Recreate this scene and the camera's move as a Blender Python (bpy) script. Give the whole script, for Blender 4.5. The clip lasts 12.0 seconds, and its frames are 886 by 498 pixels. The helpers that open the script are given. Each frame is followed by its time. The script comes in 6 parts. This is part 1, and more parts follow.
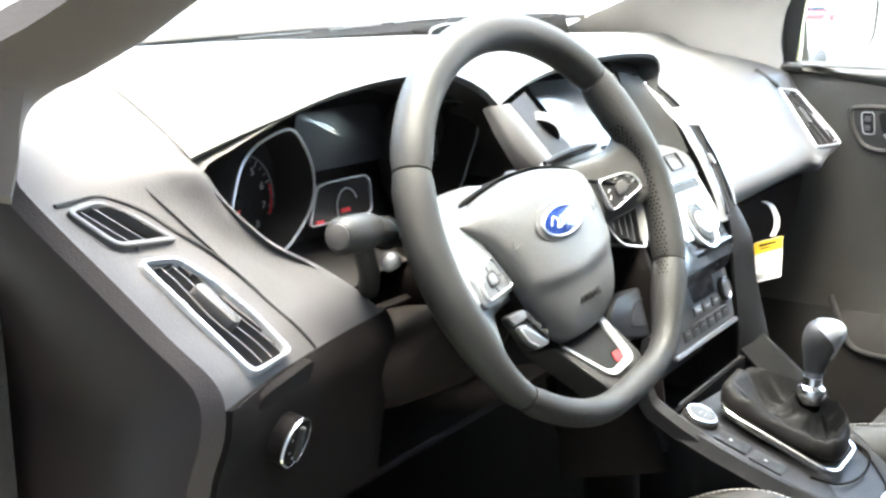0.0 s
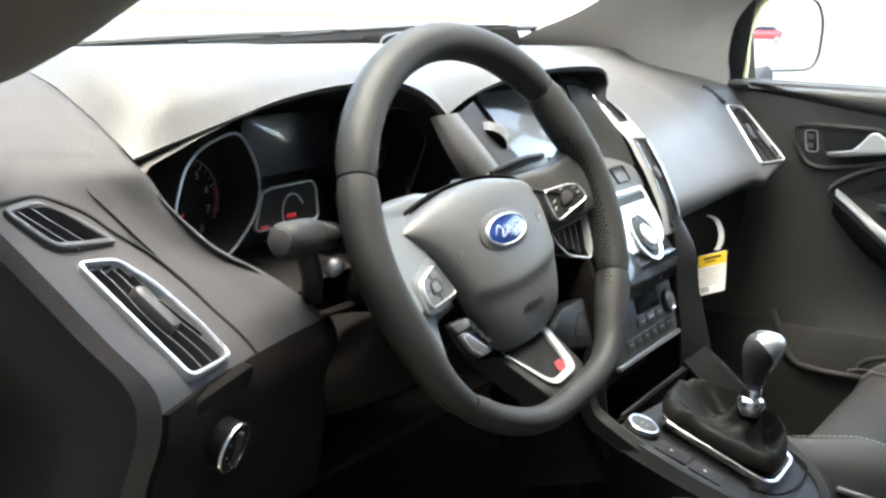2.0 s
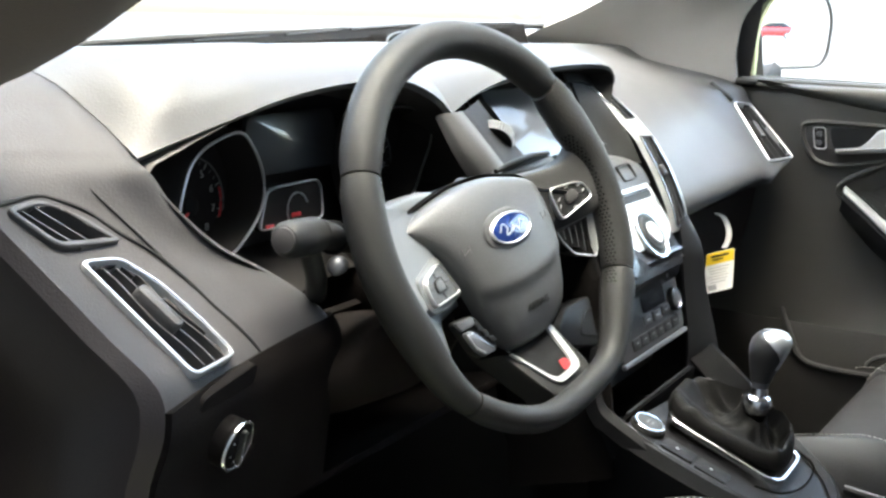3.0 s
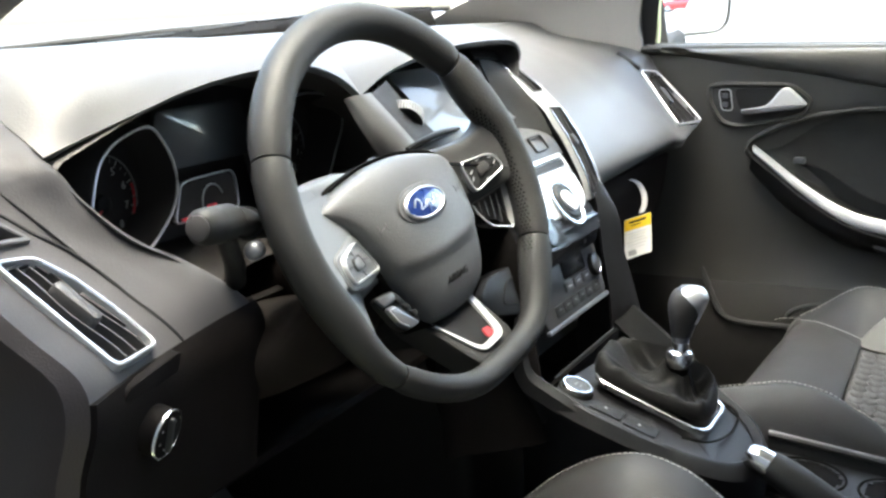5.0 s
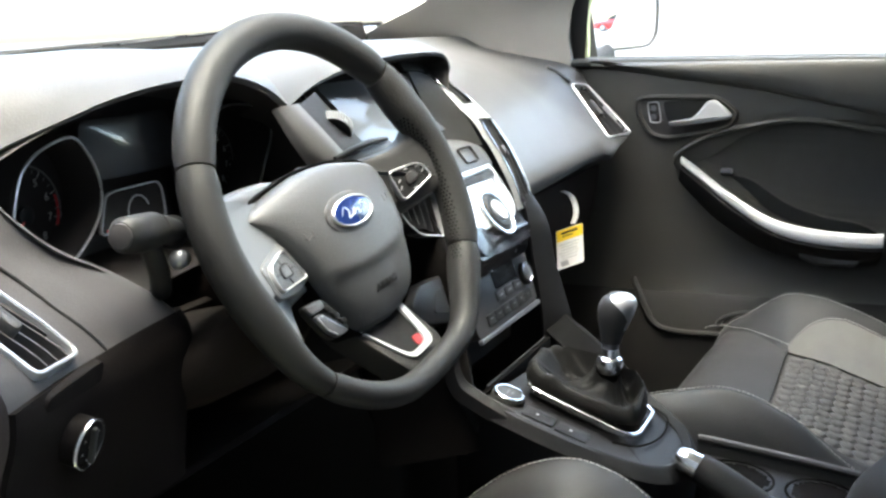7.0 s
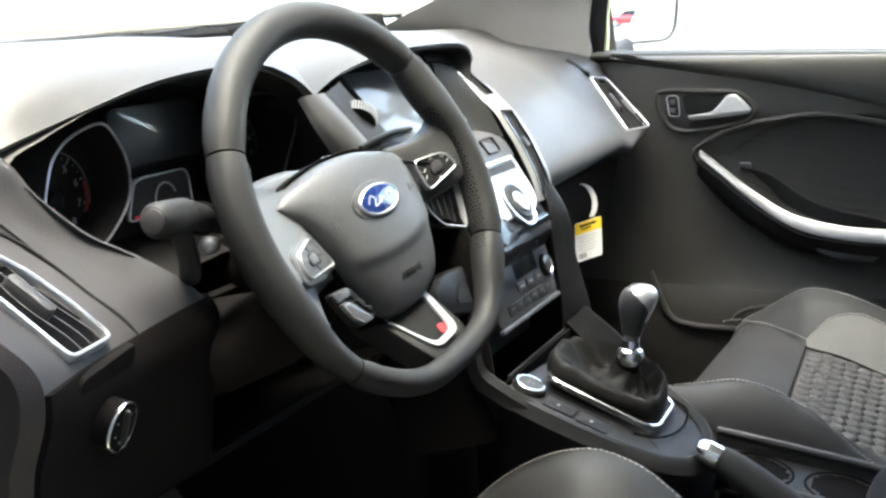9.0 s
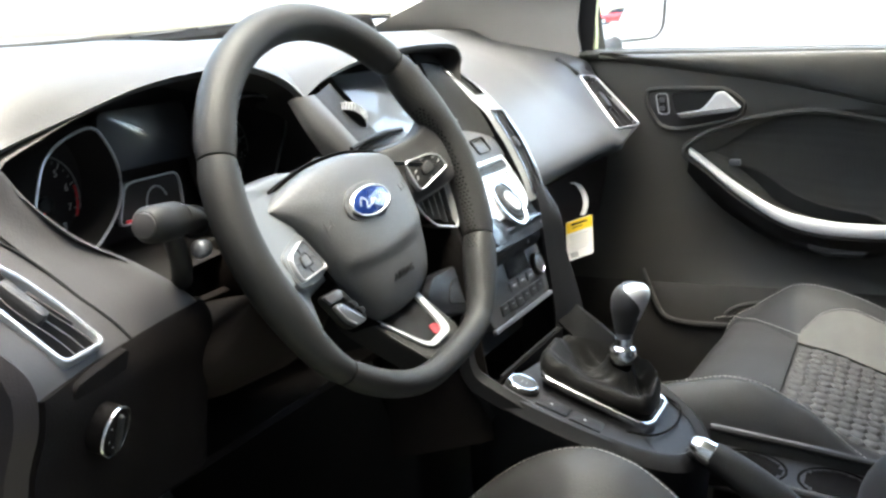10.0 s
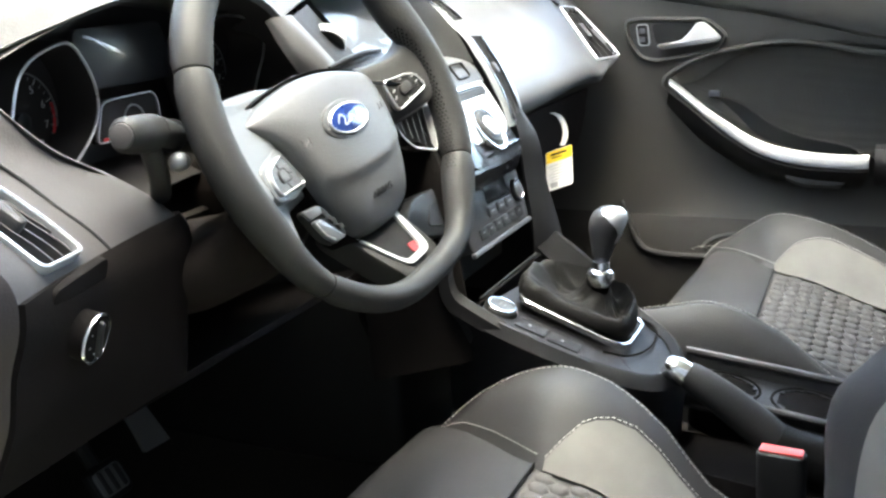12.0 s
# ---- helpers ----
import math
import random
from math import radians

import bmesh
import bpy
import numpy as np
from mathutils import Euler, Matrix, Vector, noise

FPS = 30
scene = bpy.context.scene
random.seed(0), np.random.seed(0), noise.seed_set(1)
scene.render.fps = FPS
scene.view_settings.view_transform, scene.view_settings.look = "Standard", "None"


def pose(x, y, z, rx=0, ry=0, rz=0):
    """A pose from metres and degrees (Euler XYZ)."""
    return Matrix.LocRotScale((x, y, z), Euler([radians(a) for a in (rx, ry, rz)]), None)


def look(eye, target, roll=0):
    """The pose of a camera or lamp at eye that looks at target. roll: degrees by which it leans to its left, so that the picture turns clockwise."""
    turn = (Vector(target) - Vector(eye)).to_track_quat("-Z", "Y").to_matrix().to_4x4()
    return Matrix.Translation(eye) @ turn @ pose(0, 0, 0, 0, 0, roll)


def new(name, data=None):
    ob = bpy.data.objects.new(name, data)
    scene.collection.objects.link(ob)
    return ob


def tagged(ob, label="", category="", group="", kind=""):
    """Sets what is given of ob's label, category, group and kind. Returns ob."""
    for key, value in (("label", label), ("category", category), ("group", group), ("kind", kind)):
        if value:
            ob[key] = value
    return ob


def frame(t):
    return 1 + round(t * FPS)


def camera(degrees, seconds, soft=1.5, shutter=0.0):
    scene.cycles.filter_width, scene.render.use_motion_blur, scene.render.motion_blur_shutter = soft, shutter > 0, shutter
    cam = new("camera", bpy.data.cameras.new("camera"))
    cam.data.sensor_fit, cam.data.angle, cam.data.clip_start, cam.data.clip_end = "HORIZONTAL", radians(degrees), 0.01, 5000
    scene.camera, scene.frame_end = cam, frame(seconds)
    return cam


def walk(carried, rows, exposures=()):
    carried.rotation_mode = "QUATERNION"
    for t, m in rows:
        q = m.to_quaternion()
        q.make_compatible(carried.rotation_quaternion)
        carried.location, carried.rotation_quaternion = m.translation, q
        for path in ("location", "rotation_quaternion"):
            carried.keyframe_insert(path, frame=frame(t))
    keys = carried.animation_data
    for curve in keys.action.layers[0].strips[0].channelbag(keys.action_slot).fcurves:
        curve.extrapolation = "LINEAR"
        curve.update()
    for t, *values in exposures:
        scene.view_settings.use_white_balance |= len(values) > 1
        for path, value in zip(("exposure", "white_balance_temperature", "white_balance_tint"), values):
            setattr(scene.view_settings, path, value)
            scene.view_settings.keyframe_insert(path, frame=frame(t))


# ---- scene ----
cam = camera(44.3, 12.0, soft=2.6)
PATH = [
    (0, (-1.0611, -0.3702, 1.0335), (-0.2478, 0.1694, 0.8157), -0.13),
    (0.5, (-1.0635, -0.3827, 1.0399), (-0.2271, 0.1243, 0.8319), 1.62),
    (1, (-1.0625, -0.3814, 1.0437), (-0.2040, 0.0943, 0.8520), 2.48),
    (1.5, (-1.0593, -0.3769, 1.0373), (-0.2089, 0.1096, 0.8368), 1.39),
    (2, (-1.0596, -0.3765, 1.0318), (-0.2214, 0.1275, 0.8238), 1.35),
    (2.5, (-1.0574, -0.3788, 1.0337), (-0.2216, 0.1286, 0.8239), 1.58),
    (4.3, (-1.0656, -0.3817, 1.0267), (-0.2277, 0.1236, 0.8202), -1.78),
    (4.5, (-1.0701, -0.3873, 1.0265), (-0.2222, 0.1018, 0.8220), -1.81),
    (5, (-1.0655, -0.3975, 1.0239), (-0.2029, 0.0586, 0.8048), -2.40),
    (5.5, (-1.0656, -0.4027, 1.0183), (-0.1841, 0.0199, 0.8076), -2.88),
    (6, (-1.0674, -0.4082, 1.0155), (-0.1709, -0.0166, 0.8086), -3.03),
    (6.5, (-1.0643, -0.4051, 1.0162), (-0.1685, -0.0128, 0.8072), -2.79),
    (7, (-1.0672, -0.4092, 1.0157), (-0.1775, -0.0010, 0.8113), -2.48),
    (7.5, (-1.0777, -0.4018, 1.0080), (-0.1979, 0.0275, 0.8036), -1.59),
    (7.7, (-1.0715, -0.4016, 1.0156), (-0.1922, 0.0268, 0.8076), -1.54),
    (9.5, (-1.0774, -0.3992, 1.0117), (-0.1901, 0.0124, 0.8034), -2.40),
    (10, (-1.0770, -0.3992, 1.0135), (-0.1888, 0.0097, 0.8040), -2.65),
    (10.5, (-1.0797, -0.4040, 1.0062), (-0.1906, -0.0031, 0.7853), -2.54),
    (11, (-1.0764, -0.4172, 1.0033), (-0.1782, -0.0443, 0.7707), -2.32),
    (11.5, (-1.0770, -0.4164, 1.0063), (-0.1729, -0.0522, 0.7826), -2.38),
    (12, (-1.0861, -0.4057, 0.9922), (-0.2028, -0.0143, 0.7340), -2.59),
]
EXPOSURES = [(t, s, 7050, 0) for t, s in ((0.0, 5.25), (0.5, 4.75), (1.0, 4.38), (1.5, 4.15), (2.5, 3.96), (4.5, 4.15), (5.0, 4.1), (7.5, 4.02), (10.0, 4.08), (11.5, 4.48), (12.0, 4.65))]
walk(cam, [(t, look(eye, target, roll)) for t, eye, target, roll in PATH], EXPOSURES)

# ---- light: a bright, hazy sky over an open lot ----
world = bpy.data.worlds.new("sky")
scene.world = world
world.use_nodes = True
sky = world.node_tree.nodes.new("ShaderNodeTexSky")
sky.sky_type, sky.sun_disc = "NISHITA", False
sky.sun_elevation, sky.sun_rotation = radians(80), radians(207)
sky.air_density, sky.dust_density, sky.ozone_density = 1.0, 3.2, 1.0
back = world.node_tree.nodes["Background"]
world.node_tree.links.new(sky.outputs[0], back.inputs[0])
back.inputs[1].default_value = 0.15
sun_data = bpy.data.lights.new("sun", "SUN")
sun_data.energy, sun_data.angle, sun_data.color = 0.5, radians(40), (1.0, 0.97, 0.92)
sun = new("sun", sun_data)
sun.rotation_euler = Vector((-0.03, 0.06, -1)).to_track_quat("-Z", "Y").to_euler()


# ---- materials ----
def mat(name, color, rough=0.5, metal=0.0, grain=0.0, grain_size=0.002, vary=0.12, patch=0.05, coat=0.0, kind="noise", spec=0.5, rvary=0.08):
    m = bpy.data.materials.new(name)
    m.use_nodes = True
    nt = m.node_tree
    b = nt.nodes["Principled BSDF"]
    b.inputs["Roughness"].default_value, b.inputs["Metallic"].default_value = rough, metal
    b.inputs["Specular IOR Level"].default_value = spec
    b.inputs["Coat Weight"].default_value = coat
    co = nt.nodes.new("ShaderNodeTexCoord")
    wear = nt.nodes.new("ShaderNodeTexNoise")
    wear.inputs["Scale"].default_value, wear.inputs["Detail"].default_value = 1 / patch, 4
    nt.links.new(co.outputs["Object"], wear.inputs["Vector"])
    ramp = nt.nodes.new("ShaderNodeMix")
    ramp.data_type = "RGBA"
    c = Vector(color)
    ramp.inputs[6].default_value = (*(c * (1 - vary)), 1)
    ramp.inputs[7].default_value = (*(c * (1 + vary)), 1)
    nt.links.new(wear.outputs[0], ramp.inputs[0])
    nt.links.new(ramp.outputs[2], b.inputs["Base Color"])
    rr = nt.nodes.new("ShaderNodeMapRange")
    rr.inputs[3].default_value, rr.inputs[4].default_value = max(0.02, rough - rvary), min(1, rough + rvary)
    nt.links.new(wear.outputs[0], rr.inputs[0])
    nt.links.new(rr.outputs[0], b.inputs["Roughness"])
    if grain:
        if kind == "noise":
            g = nt.nodes.new("ShaderNodeTexNoise")
            g.inputs["Detail"].default_value = 3
        else:
            g = nt.nodes.new("ShaderNodeTexVoronoi")
        g.inputs["Scale"].default_value = 1 / grain_size
        nt.links.new(co.outputs["Object"], g.inputs["Vector"])
        bump = nt.nodes.new("ShaderNodeBump")
        bump.inputs["Strength"].default_value, bump.inputs["Distance"].default_value = grain, grain_size * 0.4
        nt.links.new(g.outputs[0], bump.inputs["Height"])
        nt.links.new(bump.outputs[0], b.inputs["Normal"])
    return m


def weave(name, color, size, rough=0.9, depth=0.5):
    """Cloth: a fine over-and-under of two wave patterns."""
    m = mat(name, color, rough, vary=0.18, patch=0.03, spec=0.2)
    nt = m.node_tree
    co = nt.nodes.new("ShaderNodeTexCoord")
    a, b = nt.nodes.new("ShaderNodeTexWave"), nt.nodes.new("ShaderNodeTexWave")
    a.bands_direction, b.bands_direction = "X", "Y"
    add = nt.nodes.new("ShaderNodeMath")
    for n, w in enumerate((a, b)):
        w.inputs["Scale"].default_value = 0.3 / size
        w.inputs["Distortion"].default_value = 0.6
        nt.links.new(co.outputs["Object"], w.inputs["Vector"])
        nt.links.new(w.outputs[1], add.inputs[n])
    bump = nt.nodes.new("ShaderNodeBump")
    bump.inputs["Strength"].default_value, bump.inputs["Distance"].default_value = depth, size * 0.4
    nt.links.new(add.outputs[0], bump.inputs["Height"])
    nt.links.new(bump.outputs[0], nt.nodes["Principled BSDF"].inputs["Normal"])
    return m


def glass(name, tint=(1, 1, 1), rough=0.0):
    m = bpy.data.materials.new(name)
    m.use_nodes = True
    b = m.node_tree.nodes["Principled BSDF"]
    b.inputs["Base Color"].default_value = (*tint, 1)
    b.inputs["Transmission Weight"].default_value = 1
    b.inputs["Roughness"].default_value = rough
    b.inputs["IOR"].default_value = 1.45
    return m


SOFT = mat("soft_touch_plastic", (0.047, 0.047, 0.049), 0.5, spec=0.5, grain=0.12, grain_size=0.0016, kind="voronoi", patch=0.12)
HARD = mat("grained_plastic", (0.030, 0.029, 0.030), 0.5, grain=0.3, grain_size=0.0014, kind="voronoi", patch=0.08)
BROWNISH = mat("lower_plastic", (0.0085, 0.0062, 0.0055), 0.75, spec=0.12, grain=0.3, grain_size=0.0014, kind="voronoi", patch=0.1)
LEATHER = mat("rim_leather", (0.0130, 0.0129, 0.0134), 0.58, spec=0.32, grain=0.2, grain_size=0.0012, kind="voronoi", patch=0.05)
AIRBAG = mat("airbag_plastic", (0.056, 0.057, 0.061), 0.46, grain=0.35, grain_size=0.0012, kind="voronoi", patch=0.08)
SATIN = mat("satin_silver", (0.58, 0.59, 0.61), 0.36, metal=0.75, vary=0.05, patch=0.04)
CHROME = mat("bright_chrome", (0.82, 0.82, 0.83), 0.2, metal=1.0, vary=0.03, patch=0.05)
GUNMETAL = mat("gunmetal_paint", (0.12, 0.125, 0.14), 0.35, metal=0.5, vary=0.06, patch=0.05)
GLOSS = mat("piano_black", (0.008, 0.008, 0.010), 0.25, vary=0.1, coat=0.15, spec=0.3)
BLACK = mat("matt_black", (0.008, 0.008, 0.0085), 0.6, spec=0.3, grain=0.2, grain_size=0.002)
WALLDARK = mat("light_block_dark", (0.066, 0.066, 0.068), 0.9, grain=0.5, grain_size=0.02, patch=0.8, vary=0.2)
# soft-touch plastic again, darkened to carry the outer panel's shade
OUTER = mat("outer_dash_shaded", (0.034, 0.0325, 0.0345), 0.6, spec=0.27, grain=0.15, grain_size=0.0016, kind="voronoi", patch=0.1)
SHOULDER = mat("display_frame_black", (0.010, 0.010, 0.0105), 0.6, spec=0.2, grain=0.15, grain_size=0.0014, patch=0.06)
# door trim darkened: the shade low on the door is in the colour
DOORSHADE = mat("shaded_door_plastic", (0.017, 0.0155, 0.0145), 0.6, spec=0.3, grain=0.3, grain_size=0.0016, kind="voronoi", patch=0.1)
# flat black for dark parts and for recesses with shade painted in
CAVITY = mat("black_and_shade", (0.004, 0.0035, 0.0035), 0.9, spec=0.05)
RUBBER = mat("black_rubber", (0.02, 0.02, 0.021), 0.75, grain=0.3, grain_size=0.002)
SCREEN = mat("display_glass", (0.04, 0.042, 0.046), 0.38, vary=0.05, coat=0.9)
SEATLEATHER = mat("seat_leather", (0.024, 0.0237, 0.0248), 0.58, spec=0.28, grain=0.18, grain_size=0.0018, kind="voronoi", patch=0.06)
SEATCLOTH = weave("grey_seat_cloth", (0.160, 0.155, 0.145), 0.0008, depth=0.25)
QUILT = weave("dark_quilt_cloth", (0.085, 0.082, 0.082), 0.0008, depth=0.25)
CARPET = mat("black_carpet", (0.016, 0.0145, 0.014), 0.95, grain=0.9, grain_size=0.003, spec=0.1)
BOOTCLOTH = mat("gear_boot_leather", (0.0045, 0.0042, 0.0042), 0.65, spec=0.15, grain=0.4, grain_size=0.0015, kind="voronoi", patch=0.03)
THREAD = mat("pale_thread", (0.40, 0.39, 0.375), 0.8)
LINER = mat("pillar_fabric", (0.25, 0.24, 0.235), 0.85, grain=0.4, grain_size=0.002, patch=0.08)
HEADLINER = mat("headliner_fabric", (0.35, 0.34, 0.33), 0.9, grain=0.4, grain_size=0.002, patch=0.1)
DOORTRIM = mat("door_trim_plastic", (0.047, 0.046, 0.042), 0.5, grain=0.35, grain_size=0.0016, kind="voronoi", patch=0.1)
DOORCLOTH = weave("door_insert_cloth", (0.042, 0.042, 0.040), 0.0018)
PAINT = mat("pale_yellow_paint", (0.62, 0.66, 0.38), 0.25, vary=0.03, coat=0.8)
BLUE = mat("badge_blue", (0.006, 0.018, 0.095), 0.2, vary=0.05, coat=0.7)
WHITE = mat("white_print", (0.75, 0.75, 0.74), 0.6, vary=0.05)
GREYPRINT = mat("grey_print", (0.35, 0.35, 0.36), 0.6, vary=0.05)
YELLOW = mat("yellow_print", (0.80, 0.55, 0.03), 0.55, vary=0.06)
FLASHRED = mat("red_flash", (0.24, 0.012, 0.017), 0.45, vary=0.1)
RED = mat("red_plastic", (0.65, 0.05, 0.05), 0.4, vary=0.08)
REDPRINT = mat("red_dial_print", (0.6, 0.03, 0.04), 0.5)
ALLOY = mat("pedal_alloy", (0.45, 0.46, 0.48), 0.35, metal=0.9)
ASPHALT = mat("worn_asphalt", (0.09, 0.09, 0.089), 0.9, grain=0.8, grain_size=0.012, patch=1.5, vary=0.2)
MIRROR = mat("mirror_silver", (0.93, 0.93, 0.94), 0.01, metal=1.0, vary=0.0, rvary=0.0)
PANE = glass("window_glass")
DECKGREY = mat("console_plastic", (0.0105, 0.0107, 0.0122), 0.52, spec=0.19, grain=0.2, grain_size=0.0014, kind="voronoi", patch=0.06)
LINERBROWN = mat("pillar_plastic", (0.062, 0.050, 0.047), 0.7, grain=0.3, grain_size=0.002, patch=0.08)
PERFORATED = mat("perforated_leather", (0.0165, 0.0162, 0.0165), 0.6, spec=0.30, grain=0.25, grain_size=0.0022, kind="voronoi", patch=0.05)
# dark silver; on the left spoke its lightness stands for light
GUNSPOKE = mat("silver_and_lit_spoke", (0.125, 0.13, 0.138), 0.42, metal=0.3, vary=0.06, patch=0.05)
# hood grey, lightened to stand for haze over the cluster
HOODGREY = mat("hazed_hood_plastic", (0.070, 0.066, 0.063), 0.7, spec=0.25, grain=0.2, grain_size=0.0014, kind="voronoi", patch=0.08)
ENDCAP = mat("end_cap_plastic", (0.0165, 0.0125, 0.0130), 0.6, spec=0.25, grain=0.25, grain_size=0.0014, kind="voronoi", patch=0.1)
DIALBLACK = mat("dial_plastic", (0.021, 0.0185, 0.018), 0.7, spec=0.2, grain=0.1, grain_size=0.0014, patch=0.05)
# near-black dash plastic: the shade low on the dash is in the colour
SHADEDDASH = mat("shaded_dash_plastic", (0.0042, 0.0034, 0.0034), 0.75, spec=0.06, grain=0.25, grain_size=0.0014, kind="voronoi", patch=0.08)
# flank plastic darkened: the shade on the foot is in the colour
FLANKSHADE = mat("flank_shaded", (0.0060, 0.0060, 0.0066), 0.75, spec=0.06, grain=0.2, grain_size=0.0014, kind="voronoi", patch=0.06)
# dark grey; on the right spoke it stands for shade
SPOKEDARK = mat("dark_and_shaded_spoke", (0.030, 0.030, 0.031), 0.5, spec=0.4, grain=0.2, grain_size=0.0012, kind="voronoi", patch=0.06)
SILVERPAINT = mat("silver_paint", (0.46, 0.47, 0.48), 0.38, metal=0.4, vary=0.05, patch=0.04)
GREYDARK = mat("dull_grey_print", (0.13, 0.13, 0.135), 0.6)
KNOBGREY = mat("knob_leather", (0.026, 0.026, 0.028), 0.42, grain=0.25, grain_size=0.0014, kind="voronoi", patch=0.03)
ALLOYDARK = mat("dark_alloy", (0.16, 0.165, 0.175), 0.5, metal=0.4, patch=0.03)
REDPAINT = mat("red_car_paint", (0.55, 0.03, 0.03), 0.25, vary=0.05, coat=0.8)


# ---- mesh helpers ----
def V3(*a):
    return Vector(a)


def basis(o, u, v, n):
    """Local frame to world."""
    m = Matrix((u, v, n)).transposed().to_4x4()
    m.translation = o
    return m


def finish(name, bm, material, angle=40, smooth=True):
    bmesh.ops.recalc_face_normals(bm, faces=bm.faces)
    me = bpy.data.meshes.new(name)
    bm.to_mesh(me)
    bm.free()
    if smooth:
        for p in me.polygons:
            p.use_smooth = True
        me.set_sharp_from_angle(angle=radians(angle))
    me.materials.append(material)
    return me


def thing(name, at, label, category, group="", kind=""):
    ob = new(name)
    ob.location = at
    ob.empty_display_size = 0.02
    return tagged(ob, label, category, group, kind)


def part(name, bm, material, parent=None, label="", angle=40, smooth=True):
    ob = new(name, finish(name, bm, material, angle, smooth))
    if parent is not None:
        ob.parent = parent
        if parent.type == "EMPTY":
            ob.matrix_parent_inverse = Matrix.Translation(-parent.location)
    if label:
        ob["label"] = label
    return ob


def alone(name, bm, material, label, category, group="", kind="", angle=40):
    return tagged(part(name, bm, material, angle=angle), label, category, group, kind)


def spline(pts, n=8, closed=False):
    """Catmull-Rom through the points, n steps a span."""
    pts = [Vector(p) for p in pts]
    out, k = [], len(pts)
    for i in range(k if closed else k - 1):
        if closed:
            a, b, c, d = pts[i - 1], pts[i], pts[(i + 1) % k], pts[(i + 2) % k]
        else:
            b, c = pts[i], pts[i + 1]
            a = pts[i - 1] if i else b * 2 - c
            d = pts[i + 2] if i + 2 < k else c * 2 - b
        for s in range(n):
            t = s / n
            out.append(0.5 * ((2 * b) + (c - a) * t + (2 * a - 5 * b + 4 * c - d) * t * t + (3 * b - a - 3 * c + d) * t**3))
    if not closed:
        out.append(pts[-1])
    return out


def grid(rows, closed=False, caps=False):
    """A skin over rows of points."""
    bm = bmesh.new()
    vs = [[bm.verts.new(p) for p in r] for r in rows]
    for a, b in zip(vs, vs[1:]):
        k = len(a)
        for i in range(k if closed else k - 1):
            j = (i + 1) % k
            bm.faces.new((a[i], a[j], b[j], b[i]))
    if caps:
        for r in (vs[0], vs[-1]):
            bm.faces.new(r)
    return bm


def shell(rows, depth, closed=False):
    bm = grid(rows, closed)
    bmesh.ops.recalc_face_normals(bm, faces=bm.faces)
    bmesh.ops.solidify(bm, geom=bm.faces[:], thickness=depth)
    return bm


def skin(sections, n=6, m=6, smooth_across=True):
    """Rows splined along and across the given sections."""
    rows = [spline(s, m) for s in sections]
    if not smooth_across:
        return rows
    cols = [spline(c, n) for c in zip(*rows)]
    return [list(r) for r in zip(*cols)]


def rounded(pts, r=0.004, seg=4):
    """A polygon with its corners rounded."""
    out = []
    pts = [Vector(p) for p in pts]
    for i, p in enumerate(pts):
        a, b = pts[i - 1] - p, pts[(i + 1) % len(pts)] - p
        k = min(r * 1.6, a.length * 0.45, b.length * 0.45)
        s, e = p + a.normalized() * k, p + b.normalized() * k
        for j in range(seg + 1):
            t = j / seg
            out.append((1 - t) ** 2 * s + 2 * t * (1 - t) * p + t * t * e)
    return out


def inset(pts, d):
    """The outline moved inwards by d (outline points in order, 2D)."""
    pts = [Vector(p) for p in pts]
    area = sum(a.x * b.y - b.x * a.y for a, b in zip(pts, pts[1:] + pts[:1]))
    s = 1 if area > 0 else -1
    out = []
    for i, p in enumerate(pts):
        t = (pts[(i + 1) % len(pts)] - pts[i - 1]).normalized()
        out.append(p + s * d * Vector((-t.y, t.x)))
    return out


def slab(m, outline, d0, d1, bevel=0.001, seg=2):
    """An outline raised from d0 to d1 along the frame's normal, with its front edge rounded."""
    rings = [(outline, d0)]
    if bevel:
        for k in range(seg + 1):
            a = math.pi / 2 * k / seg
            rings.append((inset(outline, bevel * (1 - math.cos(a))), d1 - bevel + bevel * math.sin(a)))
    else:
        rings.append((outline, d1))
    return grid([[m @ Vector((p.x, p.y, d)) for p in map(Vector, o)] for o, d in rings], True, True)


def frame_ring(m, outline, width, d0, d1, bevel=0.0008):
    """A raised frame that follows an outline, open in the middle."""
    inner = inset(outline, width)
    seq = [(outline, d0), (outline, d1 - bevel), (inset(outline, bevel), d1), (inset(outline, width - bevel), d1), (inner, d1 - bevel), (inner, d0)]
    rows = [[m @ Vector((p.x, p.y, d)) for p in map(Vector, o)] for o, d in seq]
    return grid(rows + [rows[0]], True)


def tube(pts, radii, seg=12, closed=False, flat=1.0, up=(0, 0, 1)):
    """A round bar along points; flat squeezes it along up."""
    pts = [Vector(p) for p in pts]
    if not isinstance(radii, (list, tuple)):
        radii = [radii] * len(pts)
    rows = []
    for i, p in enumerate(pts):
        if closed:
            t = pts[(i + 1) % len(pts)] - pts[i - 1]
        else:
            t = pts[min(i + 1, len(pts) - 1)] - pts[max(i - 1, 0)]
        t.normalize()
        side = t.cross(Vector(up))
        if side.length < 1e-4:
            side = t.cross(Vector((1, 0, 0)))
        side.normalize()
        high = side.cross(t)
        rows.append([p + radii[i] * (math.cos(a) * side + flat * math.sin(a) * high) for a in (2 * math.pi * k / seg for k in range(seg))])
    if closed:
        return grid(rows + [rows[0]], True)
    return grid(rows, True, True)


